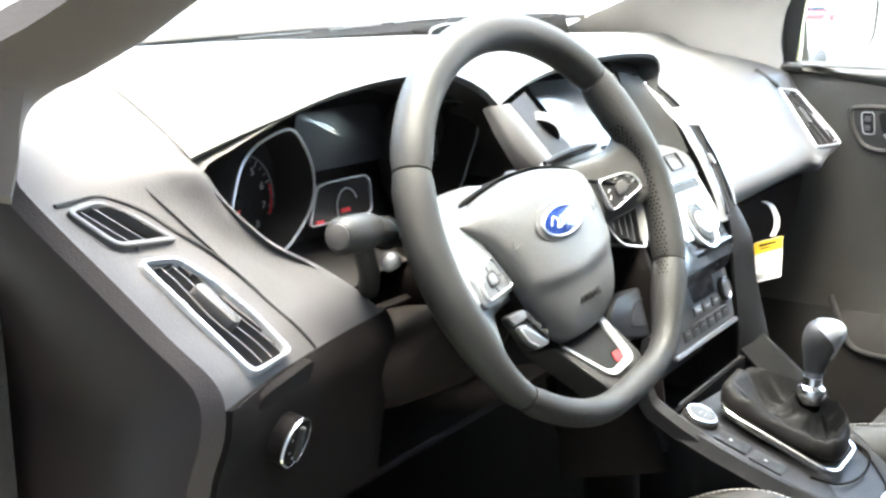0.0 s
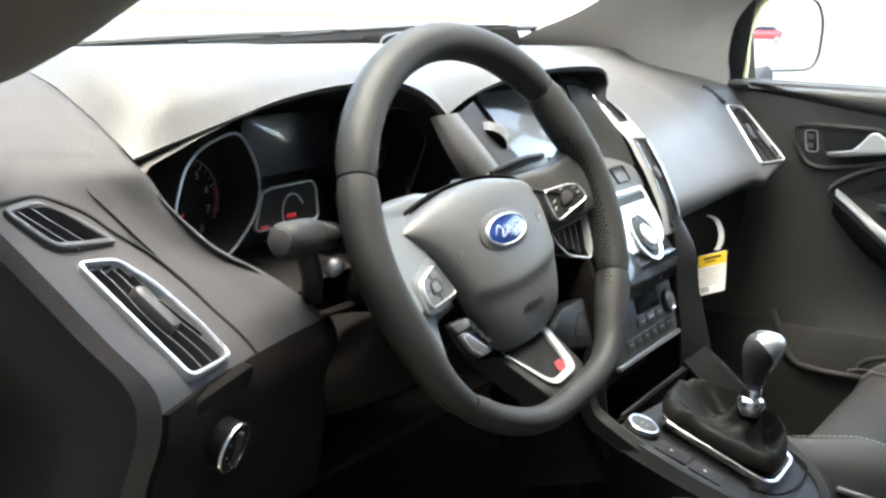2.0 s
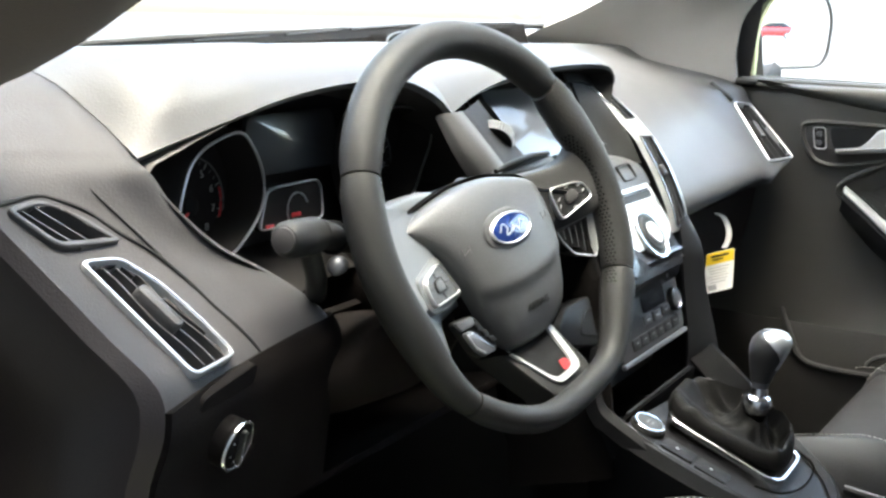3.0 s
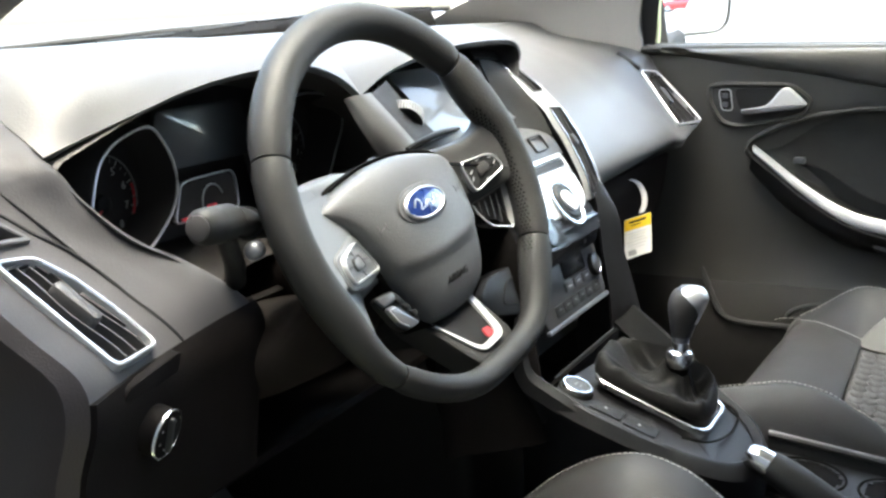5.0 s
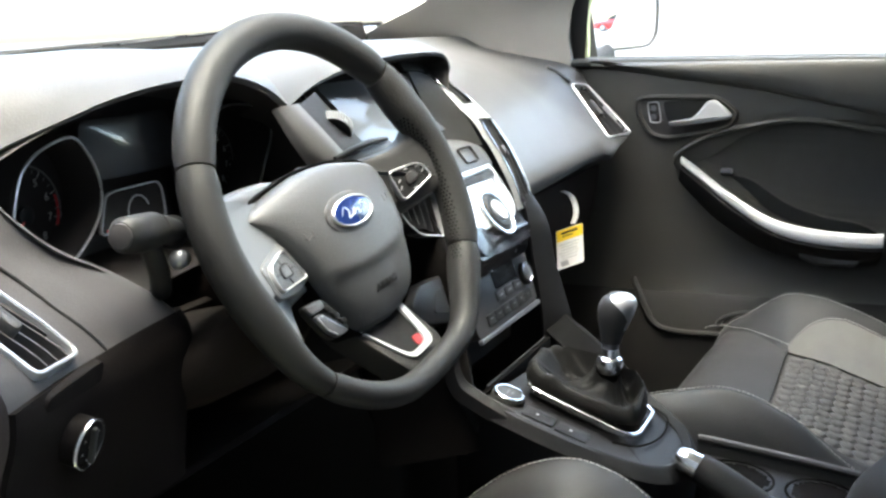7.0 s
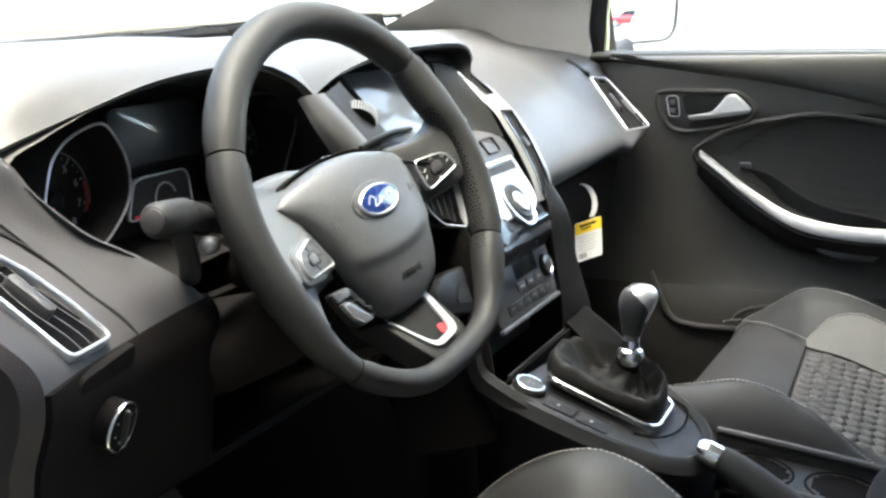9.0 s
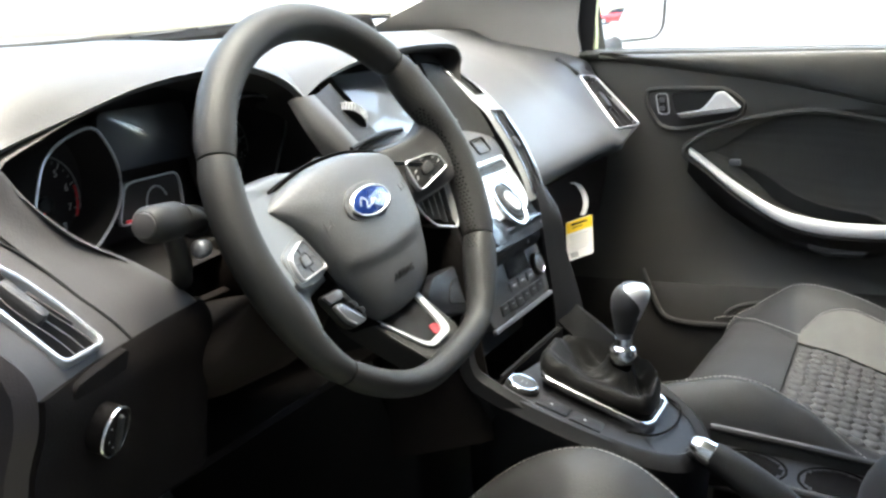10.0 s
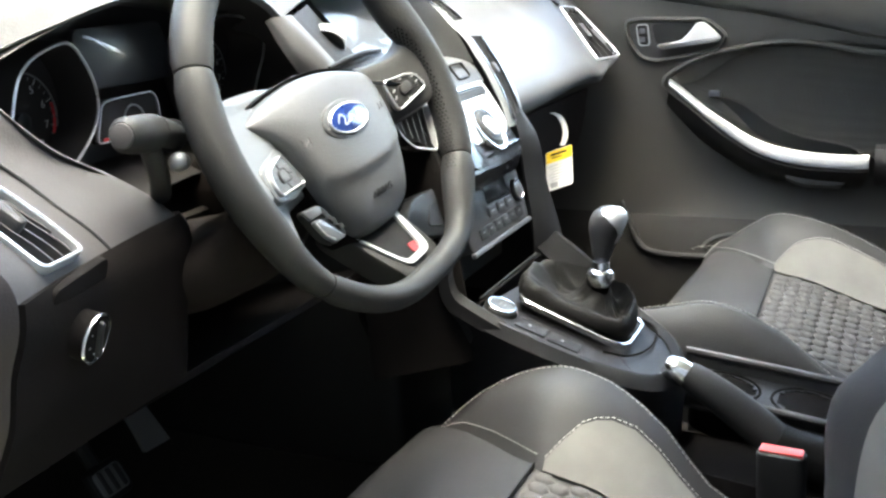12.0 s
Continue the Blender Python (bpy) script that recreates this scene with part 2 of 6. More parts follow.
def lathe(m, profile, seg=28):
    """A turned form: (radius, height) pairs round the frame's normal."""
    rows = [[m @ Vector((r * math.cos(a), r * math.sin(a), h)) for a in (2 * math.pi * k / seg for k in range(seg))] for r, h in profile]
    return grid(rows, True, True)


def block(m, sx, sy, sz, bevel=0.003, seg=2):
    """A box, its base centred on the frame, with rounded edges."""
    o = rounded([(-sx / 2, -sy / 2), (sx / 2, -sy / 2), (sx / 2, sy / 2), (-sx / 2, sy / 2)], bevel, 3)
    return slab(m, o, 0, sz, bevel, seg)


def joined(*bms):
    out = bms[0]
    for b in bms[1:]:
        me = bpy.data.meshes.new("tmp")
        b.to_mesh(me)
        b.free()
        out.from_mesh(me)
        bpy.data.meshes.remove(me)
    return out


def ellipse(rx, ry, n=32, cx=0, cy=0):
    return [Vector((cx + rx * math.cos(2 * math.pi * k / n), cy + ry * math.sin(2 * math.pi * k / n))) for k in range(n)]


def lerp(a, b, t):
    return a + (b - a) * t


def table(rows, x):
    """Piecewise-linear look-up."""
    for (x0, *a), (x1, *b) in zip(rows, rows[1:]):
        if x <= x1:
            t = min(max((x - x0) / (x1 - x0), 0), 1)
            return [lerp(p, q, t) for p, q in zip(a, b)]
    return list(rows[-1][1:])


def lettering(name, text, size, m, material, parent, depth=0.0003):
    """Raised letters as a mesh, centred on the frame."""
    cu = bpy.data.curves.new(name, "FONT")
    cu.body, cu.size, cu.extrude, cu.align_x, cu.align_y = text, size, depth, "CENTER", "CENTER"
    tmp = new(name, cu)
    dg = bpy.context.evaluated_depsgraph_get()
    me = bpy.data.meshes.new_from_object(tmp.evaluated_get(dg))
    bpy.data.objects.remove(tmp)
    bpy.data.curves.remove(cu)
    me.transform(m)
    me.materials.clear()
    me.materials.append(material)
    ob = new(name, me)
    ob.parent = parent
    if parent.type == "EMPTY":
        ob.matrix_parent_inverse = Matrix.Translation(-parent.location)
    return ob


# ---- the ground and the shell of the car ----
def ground():
    bm = grid([[V3(-400, -400, 0), V3(400, -400, 0)], [V3(-400, 400, 0), V3(400, 400, 0)]])
    alone("ground", bm, ASPHALT, "worn grey asphalt of an open parking lot", "ground", kind="structure")


ground()


def lot_wall():
    """A plain dark wall, unseen, added to cut light through the open door."""
    rows = [[V3(-2.5, y, z) for y in (-9, -5, 0, 4)] for z in (0, 2.0, 4.0, 6.2)]
    alone("light_block_wall", shell(rows, .2), WALLDARK, "unseen dark wall added to block light from the side", "wall", kind="structure")


lot_wall()


def plate(pts, depth):
    """A flat panel from its corner points, given a thickness."""
    bm = bmesh.new()
    bm.faces.new([bm.verts.new(p) for p in pts])
    bmesh.ops.solidify(bm, geom=bm.faces[:], thickness=depth)
    return bm


def car_shell():
    rows = []
    for y, z, w in ((0.62, 0.34, 0.66), (0.50, 0.30, 0.68), (0.2, 0.29, 0.69), (-0.6, 0.29, 0.69), (-1.3, 0.32, 0.69)):
        rows.append([V3(x, y, z) for x in (-w, -w * 0.5, -0.12, -0.11, 0.11, 0.12, w * 0.5, w)])
        for i in (3, 4):
            rows[-1][i].z += 0.16
    alone("floor", shell(rows, 0.02), CARPET, "black carpeted car floor", "floor", kind="structure")
    fire = [[V3(x, 0.60, 0.30), V3(x, 0.63, 0.5), V3(x, 0.60, 0.75), V3(x, 0.50, 0.95)] for x in (-0.68, 0, 0.68)]
    alone("bulkhead", shell(fire, 0.02), CARPET, "black carpet over the front bulkhead", "bulkhead", kind="structure")
    roof = []
    for y, z, w in ((-0.16, 1.39, 0.55), (-0.4, 1.43, 0.60), (-0.8, 1.45, 0.61), (-1.3, 1.43, 0.60)):
        roof.append([V3(w * k, y, z - 0.05 * k * k) for k in (-1, -0.7, -0.35, 0, 0.35, 0.7, 1)])
    alone("ceiling", shell(roof, 0.03), HEADLINER, "pale grey fabric headliner under the roof", "ceiling", kind="structure")
    back = [[V3(x * (1 if z < 1 else .82), -1.32, z) for x in (-0.72, 0, 0.72)] for z in (0.3, 0.7, 1.0, 1.42)]
    alone("wall_rear", shell(back, 0.03), LINER, "plain dark trim closing the rear of the cabin", "wall", kind="structure")
    for s in (-1, 1):
        side = [[V3(s * w, y, z) for y in (-0.85, -1.3)] for z, w in ((0.3, 0.72), (0.95, 0.72), (1.38, 0.56))]
        alone("wall_side", shell(side, 0.04), LINER, "plain dark trim beside the rear seats", "wall", kind="structure")
        bp = [spline([V3(s * 0.70, -0.80, 0.32), V3(s * 0.71, -0.82, 0.9), V3(s * 0.62, -0.88, 1.25), V3(s * 0.54, -0.9, 1.4)], 4)]
        bp.append([p + V3(0, -0.12, 0) for p in bp[0]])
        alone("pillar_middle", shell(bp, 0.05), LINER, "dark fabric-covered middle pillar of the car", "pillar", kind="structure")
        sill = [spline([V3(s * 0.70, 0.25, 0.3), V3(s * 0.71, -0.3, 0.3), V3(s * 0.71, -0.85, 0.3)], 3)]
        sill.append([p + V3(s * 0.02, 0, 0.07) for p in sill[0]])
        sill.append([p + V3(s * 0.10, 0, 0.05) for p in sill[0]])
        sill.append([p + V3(s * 0.11, 0, -0.06) for p in sill[0]])
        alone("door_sill", shell(sill, 0.02), PAINT, "painted sill under the door opening", "sill", kind="structure")


car_shell()


def driver_pillar():
    edge = [V3(-.698, .177, .928), V3(-.698, .170, .945), V3(-.70, .162, .965), V3(-.70, .150, .985), V3(-.70, .124, 1.0), V3(-.70, .09, 1.012), V3(-.70, .029, 1.038), V3(-.685, -.03, 1.085), V3(-.62, -.12, 1.24), V3(-.53, -.19, 1.38)]
    edge = spline(edge, 4)
    rows = []
    for p in edge:
        rows.append([p + V3(.018, .055, .012), p + V3(.004, .012, .006), p, p + V3(-.008, -.010, .001), p + V3(-.030, -.042, .008), p + V3(-.055, -.080, .022), p + V3(-.085, -.085, .028)])
    alone("pillar_front", shell(rows, 0.012), LINERBROWN, "brown-grey windscreen pillar beside the driver", "pillar", kind="structure")
    # side panels ahead of the doors
    for s in (-1, 1):
        rows = [[V3(s * .705, .19, z), V3(s * .695, .42, z), V3(s * .68, .62, z)] for z in (.29, .6, .93)]
        alone("kick_panel", shell(rows, .015), CARPET, "black trim panel in the footwell side", "panel", kind="structure")


driver_pillar()


def open_door():
    """The driver's door, swung wide open ahead of the eye."""
    d = thing("door_2", (-.76, .28, .35), "driver's door swung wide open with dark trim", "door", kind="structure")
    a = radians(62)
    w, n = V3(-math.sin(a), -math.cos(a), 0), V3(math.cos(a), -math.sin(a), 0)
    h = V3(-.77, .27, 0)
    rows = [[h + w * t + n * k + V3(0, 0, z) for t in (.02, .3, .7, 1.02)] for z, k in ((.33, 0), (.5, -.02), (.65, .03), (.75, 0), (.93, 0))]
    part("door_card", shell(rows, .01), DOORTRIM, d)
    rows = [[h + w * t - n * k + V3(0, 0, z) for t in (.0, .3, .7, 1.04)] for z, k in ((.33, .06), (.6, .10), (.93, .05))]
    part("outer_skin", shell(rows, .004), PAINT, d)
    fr = spline([h + w * .06 + V3(0, 0, .93), h + w * .30 + V3(.04, 0, 1.15), h + w * .55 + V3(.08, 0, 1.33), h + w * .95 + V3(.08, 0, 1.37), h + w * 1.03 + V3(0, 0, .93)], 4)
    part("window_frame", tube(fr, .016, 8), RUBBER, d)


open_door()


def passenger_pillar():
    rows = skin([
        [V3(.605, .51, .965), V3(0.60, 0.50, 1.00), V3(0.60, 0.455, 1.022), V3(0.61, 0.35, 1.068), V3(0.60, 0.18, 1.18), V3(0.53, -0.02, 1.33)],
        [V3(.65, .45, .95), V3(0.645, 0.44, 0.985), V3(0.64, 0.38, 1.01), V3(0.635, 0.28, 1.065), V3(0.615, 0.12, 1.18), V3(0.54, -0.06, 1.33)],
        [V3(.675, .31, .925), V3(0.672, 0.30, 0.965), V3(0.668, 0.27, 1.0), V3(0.66, 0.20, 1.06), V3(0.63, 0.06, 1.18), V3(0.55, -0.10, 1.33)],
        [V3(.694, .160, .915), V3(0.690, 0.145, 0.945), V3(0.690, 0.150, 0.99), V3(0.686, 0.125, 1.07), V3(0.65, 0.0, 1.18), V3(0.56, -0.14, 1.33)],
    ], 4, 4)
    alone("pillar_front", shell(rows, 0.015), LINER, "grey windscreen pillar beside the passenger", "pillar", kind="structure")


passenger_pillar()


def windscreen():
    rows = []
    for k in range(9):
        t = k / 8 * 2 - 1
        yc, zc = 0.56 - 0.12 * t * t, 1.003 + 0.018 * t - 0.004 * t * t
        yt, zt = -0.13 - 0.04 * t * t, 1.40 - 0.05 * t * t
        rows.append([V3(lerp(0.66, 0.52, s) * t, lerp(yc, yt, s), lerp(zc, zt, s) + 0.03 * math.sin(math.pi * s)) for s in (0, 0.25, 0.5, 0.75, 1)])
    ob = alone("window_1", shell(rows, 0.004), PANE, "clear curved windscreen", "window", kind="structure")
    ob.visible_shadow = False
    edge = spline([r[0] + V3(0, -0.012, 0.002) for r in rows], 3)
    alone("trim", tube(edge, 0.005, 6), RUBBER, "thin black seal along the foot of the windscreen", "trim", kind="structure")


windscreen()


# ---- dashboard ----
dash = thing("dashboard", (0, 0.25, 0.75), "dark charcoal soft-touch dashboard with silver trim", "dashboard")


# frame of the driver's air outlets: across, up along the slope, out
vu, vv = V3(1, 0, 0), V3(0, 0.76, 0.65)
QUAD = [(-.0614, -.040), (-.012, -.042), (-.022, .042), (-.0644, .053)]
VENT = {-1: [(-.0614, -.040), (-.012, -.042), (-.0125, -.010), (-.0175, .022), (-.030, .046), (-.0644, .053)], 1: [(-.002, -.0457), (.068, -.045), (.070, .070), (.029, .0755)]}
DEMIST = [(-.0703, .0637), (-.0165, .0540), (-.0376, .0890), (-.0528, .0985), (-.0830, .0973)]


def inside(p, outline):
    """Whether a 2D point lies in the outline."""
    hit = False
    for a, c in zip(outline, outline[1:] + outline[:1]):
        if (a[1] > p.y) != (c[1] > p.y) and p.x < (c[0] - a[0]) * (p.y - a[1]) / (c[1] - a[1]) + a[0]:
            hit = not hit
    return hit


def holed(rows, holes, depth):
    """A skin with openings: (frame, outline) pairs."""
    bm = grid(rows)
    for m, o in holes:
        inv = m.inverted()
        o = [tuple(p) for p in inset(rounded(o, .005), .0012)]
        gone = [f for f in bm.faces if all(inside(inv @ v.co, o) and abs((inv @ v.co).z) < .03 for v in f.verts)]
        bmesh.ops.delete(bm, geom=gone, context="FACES")
    bmesh.ops.recalc_face_normals(bm, faces=bm.faces)
    bmesh.ops.solidify(bm, geom=bm.faces[:], thickness=depth)
    return bm


def vent_frame(sgn):
    """The outlets face a little inwards."""
    u = V3(math.cos(radians(16.5)), -sgn * math.sin(radians(16.5)), 0)
    v = (vv - u * vv.dot(u)).normalized()
    return basis(V3(sgn * .585, .087, .857) + u.cross(v) * .002, u, v, u.cross(v))


DEMIST_FRAME = vent_frame(-1)


def dash_pads():
    # top: sections along the car, from the windscreen to the near lip, station by station across
    def top(x, lip):
        c = 0.50 - 0.12 * (x / 0.66) ** 2
        ly, lz = lip
        high = 1.004 if x < -.25 else .998 if x > -.18 else .992
        bend = ((0.16, 0.97), (0.085, 0.74), (0.040, 0.40), (0.012, 0.13)) if x < -.55 else ((0.16, 1.0), (0.085, 0.96), (0.042, 0.80), (0.016, 0.46))
        return [V3(x, c + 0.05, 0.991), V3(x, c - 0.03, 0.997)] + [V3(x, ly + d, lerp(lz, high, k)) for d, k in bend] + [V3(x, ly, lz)]
    lips = [(-0.577, .143, .9400), (-0.545, .136, .9495), (-0.505, .13, .960), (-0.446, .13, .972), (-0.378, .13, .979), (-0.30, .13, .979), (-0.246, .13, .964), (-0.215, .13, .946)]
    secs = [top(x, (y, z)) for x, y, z in lips]
    rows = skin(secs, 3, 5)
    part("top_pad", shell(rows, 0.006), SOFT, dash)
    # middle: from the dip over the brow of the display
    lips = [(-0.215, .13, .946), (-0.16, .135, .962), (-0.10, .132, .974), (-0.03, .128, .981), (0.05, .124, .983), (0.105, .118, .979), (0.125, .118, .962), (0.135, .13, .945)]
    secs = [top(x, (y, z)) for x, y, z in lips]
    part("brow", shell(skin(secs, 3, 5), 0.006), SOFT, dash)
    # passenger's pad, one sweep from the windscreen to the lower edge
    secs = []
    for x, f in ((0.135, 0.0), (0.20, 0.1), (0.32, 0.35), (0.44, 0.65), (0.53, 0.9)):
        c = 0.50 - 0.12 * (x / 0.66) ** 2
        secs.append([V3(x, c + 0.05, 0.990), V3(x, c - 0.05, 0.990), V3(x, .285, .980 - .012 * f), V3(x, .20, .953 - .015 * f), V3(x, .130 + .014 * f, .900 + .003 * f), V3(x, .085 + .004 * f, .850 + .006 * f), V3(x, lerp(.064, .058, f), lerp(.814, .829, f)), V3(x, lerp(.068, .052, f), lerp(.790, .809, f)), V3(x, lerp(.092, .076, f), lerp(.772, .795, f))])
    vm = vent_frame(1)

    def on_plane(x, z, back=0.0):
        o, n = vm.translation, vm.col[2].to_3d()
        return V3(x, o.y - (n.x * (x - o.x) + n.z * (z - o.z)) / n.y + .001 + back, z)
    left = [(.605, .936), (.618, .905), (.588, .86), (.566, .828), (.560, .810), (.560, .797)]
    right = [(.682, .938), (.674, .905), (.661, .865), (.651, .840), (.640, .826), (.628, .814)]
    bends = (0, 0, 0, 0, .006, .026)
    for x, k in ((.60, 0), (.636, .5), (.672, 1)):
        c = 0.50 - 0.12 * (x / 0.66) ** 2
        secs.append([V3(x, c + .05, .990), V3(x, c - .05, .990), V3(x, .285, .968)] + [on_plane(lerp(a[0], b_[0], k), lerp(a[1], b_[1], k), s) for a, b_, s in zip(left, right, bends)])
    for dx_, dy in ((.009, .006), (.014, .022), (.020, .06)):
        secs.append([p + V3(dx_ * .8, dy if i > 2 else 0, -.002 if i > 2 else 0) for i, p in enumerate(secs[7])])
    part("passenger_pad", holed(skin(secs, 12, 9), [(vm, VENT[1])], 0.004), SOFT, dash)
    # driver's outer panel with the air outlet
    L = [(-.67, .075, .70), (-.67, .05, .745), (-.67, .0415, .779), (-.668, .0315, .809), (-.667, .036, .834), (-.675, .063, .859), (-.684, .094, .888), (-.694, .125, .917), (-.700, .146, .9375), (-.701, .160, .9495)]
    R = [(-.47, .085, .70), (-.468, .08, .745), (-.466, .074, .785), (-.465, .072, .812), (-.472, .085, .832), (-.495, .103, .855), (-.532, .118, .880), (-.562, .128, .910), (-.575, .133, .9300), (-.580, .145, .9415)]
    secs = []
    for l, r in zip(L, R):
        a, b = V3(*l), V3(*r)
        bow = .006 * min(1, max(0, (a.z - .79) / .04))
        secs.append([a.lerp(b, k / 4) + V3(0, bow * (0, .85, 1, .6, 0)[k], 0) for k in range(5)])
    for d, k in ((.012, .13), (.040, .40), (.085, .74), (.16, .97)):
        a, b = V3(-.702, .160 + d, lerp(.9495, 1.004, k)), V3(-.578, .145 + d, lerp(.9415, 1.004, k))
        secs.append([a.lerp(b, i / 4) + V3(0, .004 * (0, .85, 1, .6, 0)[i], 0) for i in range(5)])
    for d, z in ((-.03, .997), (.05, .991)):
        secs.append([V3(x, .50 - .12 * (x / .66) ** 2 + d, z) for x in (lerp(-.702, -.578, i / 4) for i in range(5))])
    secs2 = [[*s, s[-1] + V3(0.012, 0.03, -0.006), s[-1] + V3(0.016, 0.08, -0.012)] for s in secs]
    whole = skin(secs2, 8, 9)
    vents = [(vent_frame(-1), VENT[-1]), (DEMIST_FRAME, DEMIST)]
    # one panel cut in two: below the outlet its shade is painted in
    part("switch_panel", holed(whole[:29], vents, 0.004), SHADEDDASH, dash, "lower dash panel with shade put in its colour")
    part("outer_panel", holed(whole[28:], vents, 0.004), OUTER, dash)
    seam = spline([V3(-.687, .135, .926), V3(-.672, .138, .9265), V3(-.654, .141, .9265), V3(-.639, .137, .921), V3(-.625, .132, .913), V3(-.611, .124, .900), V3(-.592, .114, .885), V3(-.578, .099, .866), V3(-.571, .085, .851), V3(-.563, .070, .836), V3(-.556, .060, .820), V3(-.552, .0545, .80)], 4)
    part("panel_seam", tube(seam, .0013, 6), BLACK, dash)
    seam = spline([V3(-.613, .215, .9745), V3(-.616, .195, .9668), V3(-.6245, .169, .9505), V3(-.6245, .152, .9385), V3(-.6175, .1385, .9245), V3(-.603, .1265, .9045), V3(-.5865, .1105, .880), V3(-.5745, .092, .858)], 5)
    part("panel_seam", tube(seam, .0009, 6), BLACK, dash)
    # end cap facing the open door
    cap = [V3(*l) for l in L] + [V3(-.69, .27, .962), V3(-.67, .43, .985)]
    edge = spline(cap, 3)
    rows = [edge, [p + V3(-.010, .008, 0) for p in edge], [p + V3(-.014, .03, -.004) for p in edge], [p + V3(-.006, .07 + .05 * k / len(edge), -.03) for k, p in enumerate(edge)]]
    rows.append([V3(-.672, .30, lerp(.70, .93, k / (len(edge) - 1))) for k in range(len(edge))])
    part("end_cap", shell(rows, 0.004), ENDCAP, dash)
    # lower panels; the knee panel's shade is in its near-black colour
    rows = skin([[V3(x, .085, .70), V3(x, .12, .69), V3(x, .20, .672), V3(x, .40, .65)] for x in (-.67, -.56, -.40, -.16)], 2, 3)
    part("knee_panel", shell(rows, 0.006), SHADEDDASH, dash)
    rows = skin([[V3(x, .10 , .775), V3(x, .108, .72), V3(x, .13, .66), V3(x, .20, .58), V3(x, .36, .53)] for x in (.14, .3, .5, .66)], 2, 3)
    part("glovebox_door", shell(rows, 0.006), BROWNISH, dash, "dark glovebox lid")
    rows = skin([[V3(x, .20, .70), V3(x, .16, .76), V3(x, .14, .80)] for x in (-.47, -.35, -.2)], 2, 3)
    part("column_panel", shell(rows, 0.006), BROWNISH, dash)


dash_pads()

def defroster():
    near = [V3(-.34, .42, .992), V3(-.123, .436, .999), V3(-.006, .44, 1.001), V3(.107, .437, 1.004), V3(.25, .425, 1.010), V3(.361, .415, 1.015), V3(.53, .450, 1.017)]
    far = [V3(-.40, .50, .990), V3(-.18, .545, .994), V3(.02, .555, 1.002), V3(.16, .55, 1.011), V3(.304, .53, 1.018), V3(.43, .505, 1.020), V3(.56, .465, 1.020)]
    rows = [[p + V3(0, -.01, -.025) for p in near], near, [a.lerp(b, .5) + V3(0, 0, .001) for a, b in zip(near, far)], far, [p + V3(0, .02, -.03) for p in far]]
    part("defroster_panel", shell([list(r) for r in zip(*skin([list(c) for c in zip(*rows)], 4, 2))], .004), CAVITY, dash, "dark panel under the windscreen")
    for k in range(5):
        a, b = near[k + 1].lerp(far[k + 1], .62), near[k + 1].lerp(far[k + 1], .62).lerp(near[k + 2].lerp(far[k + 2], .62), .8)
        part("defroster_slot", tube([a + V3(0, 0, .003), b + V3(0, 0, .003)], .003, 6, flat=.4), BLACK, dash)
    s = thing("dash_speaker", (.128, .43, .985), "small dark loudspeaker hump by the windscreen", "speaker")
    arch = [(.084, .985), (.086, .997), (.095, 1.006), (.128, 1.011), (.160, 1.009), (.169, 1.001), (.171, .985)]
    arch = spline([Vector((a, b, 0)) for a, b in arch], 3)
    rows = [[V3(lerp(p.x, .128, 1 - k), y, lerp(p.y, .985, 1 - k)) for p in arch] for k, y in ((.90, .414), (1.0, .412), (1.0, .440), (.7, .48), (.2, .50))]
    part("hood", shell(rows, .002), CAVITY, s)
    rows = [[V3(lerp(p.x, .128, 1 - k), .416, lerp(p.y, .985, 1 - k)) for p in arch] for k in (.93, .5, .1)]
    part("grille", shell(rows, .001), BLACK, s)
    part("rim", tube([V3(p.x, .411, p.y) for p in arch], .0016, 6), GUNSPOKE, s, "thin pale outline")


def side_vent(name, sgn, label):
    m = vent_frame(sgn)
    o = m.translation.copy()
    n_, u_ = m.col[2].to_3d(), m.col[0].to_3d()
    v = thing(name, o, label, "air vent", "air vents of the dashboard")
    out = rounded(VENT[sgn], .005)
    part("bezel", frame_ring(m, out, .0027, -.010, .0008 if sgn < 0 else .0025), SATIN, v, "satin silver surround")
    part("throat", slab(m, inset(out, .003), -.03, -.022, 0), BLACK, v)
    ring = inset(out, .0024)
    part("duct", grid([[m @ Vector((p.x, p.y, d)) for p in ring] for d in (.001, -.026)], True), BLACK, v)
    q = VENT[sgn] if sgn > 0 else [QUAD[1], QUAD[0], QUAD[3], QUAD[2]]
    lo0, lo1, hi1, hi0 = (Vector(p) for p in q)
    for i in range(4):
        t = (i + .6) / 4.2
        a, b = lo0.lerp(lo1, t), hi0.lerp(hi1, t)
        p = [m @ Vector((*a.lerp(b, s), -.010)) + u_ * (.0016 * math.sin(9.4 * s)) for s in (.05, .16, .27, .38, .5, .62, .73, .84, .95)]
        rows = [[c + n_ * .007 - u_ * .0007, c + n_ * .007 + u_ * .0007, c - n_ * .006 + u_ * .0007, c - n_ * .006 - u_ * .0007] for c in p]
        part("slat", grid(rows, True, True), HARD, v)
    c = (lo0.lerp(lo1, .45) + hi0.lerp(hi1, .45)) / 2
    d = hi0.lerp(hi1, .45) - lo0.lerp(lo1, .45)
    part("slider", block(m @ Matrix.Translation((c.x, c.y + .004, -.008)) @ Matrix.Rotation(math.atan2(-d.x, d.y), 4, "Z"), .011, .034, .011, .003), HARD, v)
    return v


defroster()
side_vent("air_vent", -1, "dark slatted air vent in a satin silver surround")
side_vent("air_vent", 1, "dark slatted air vent in silver beside the passenger door")


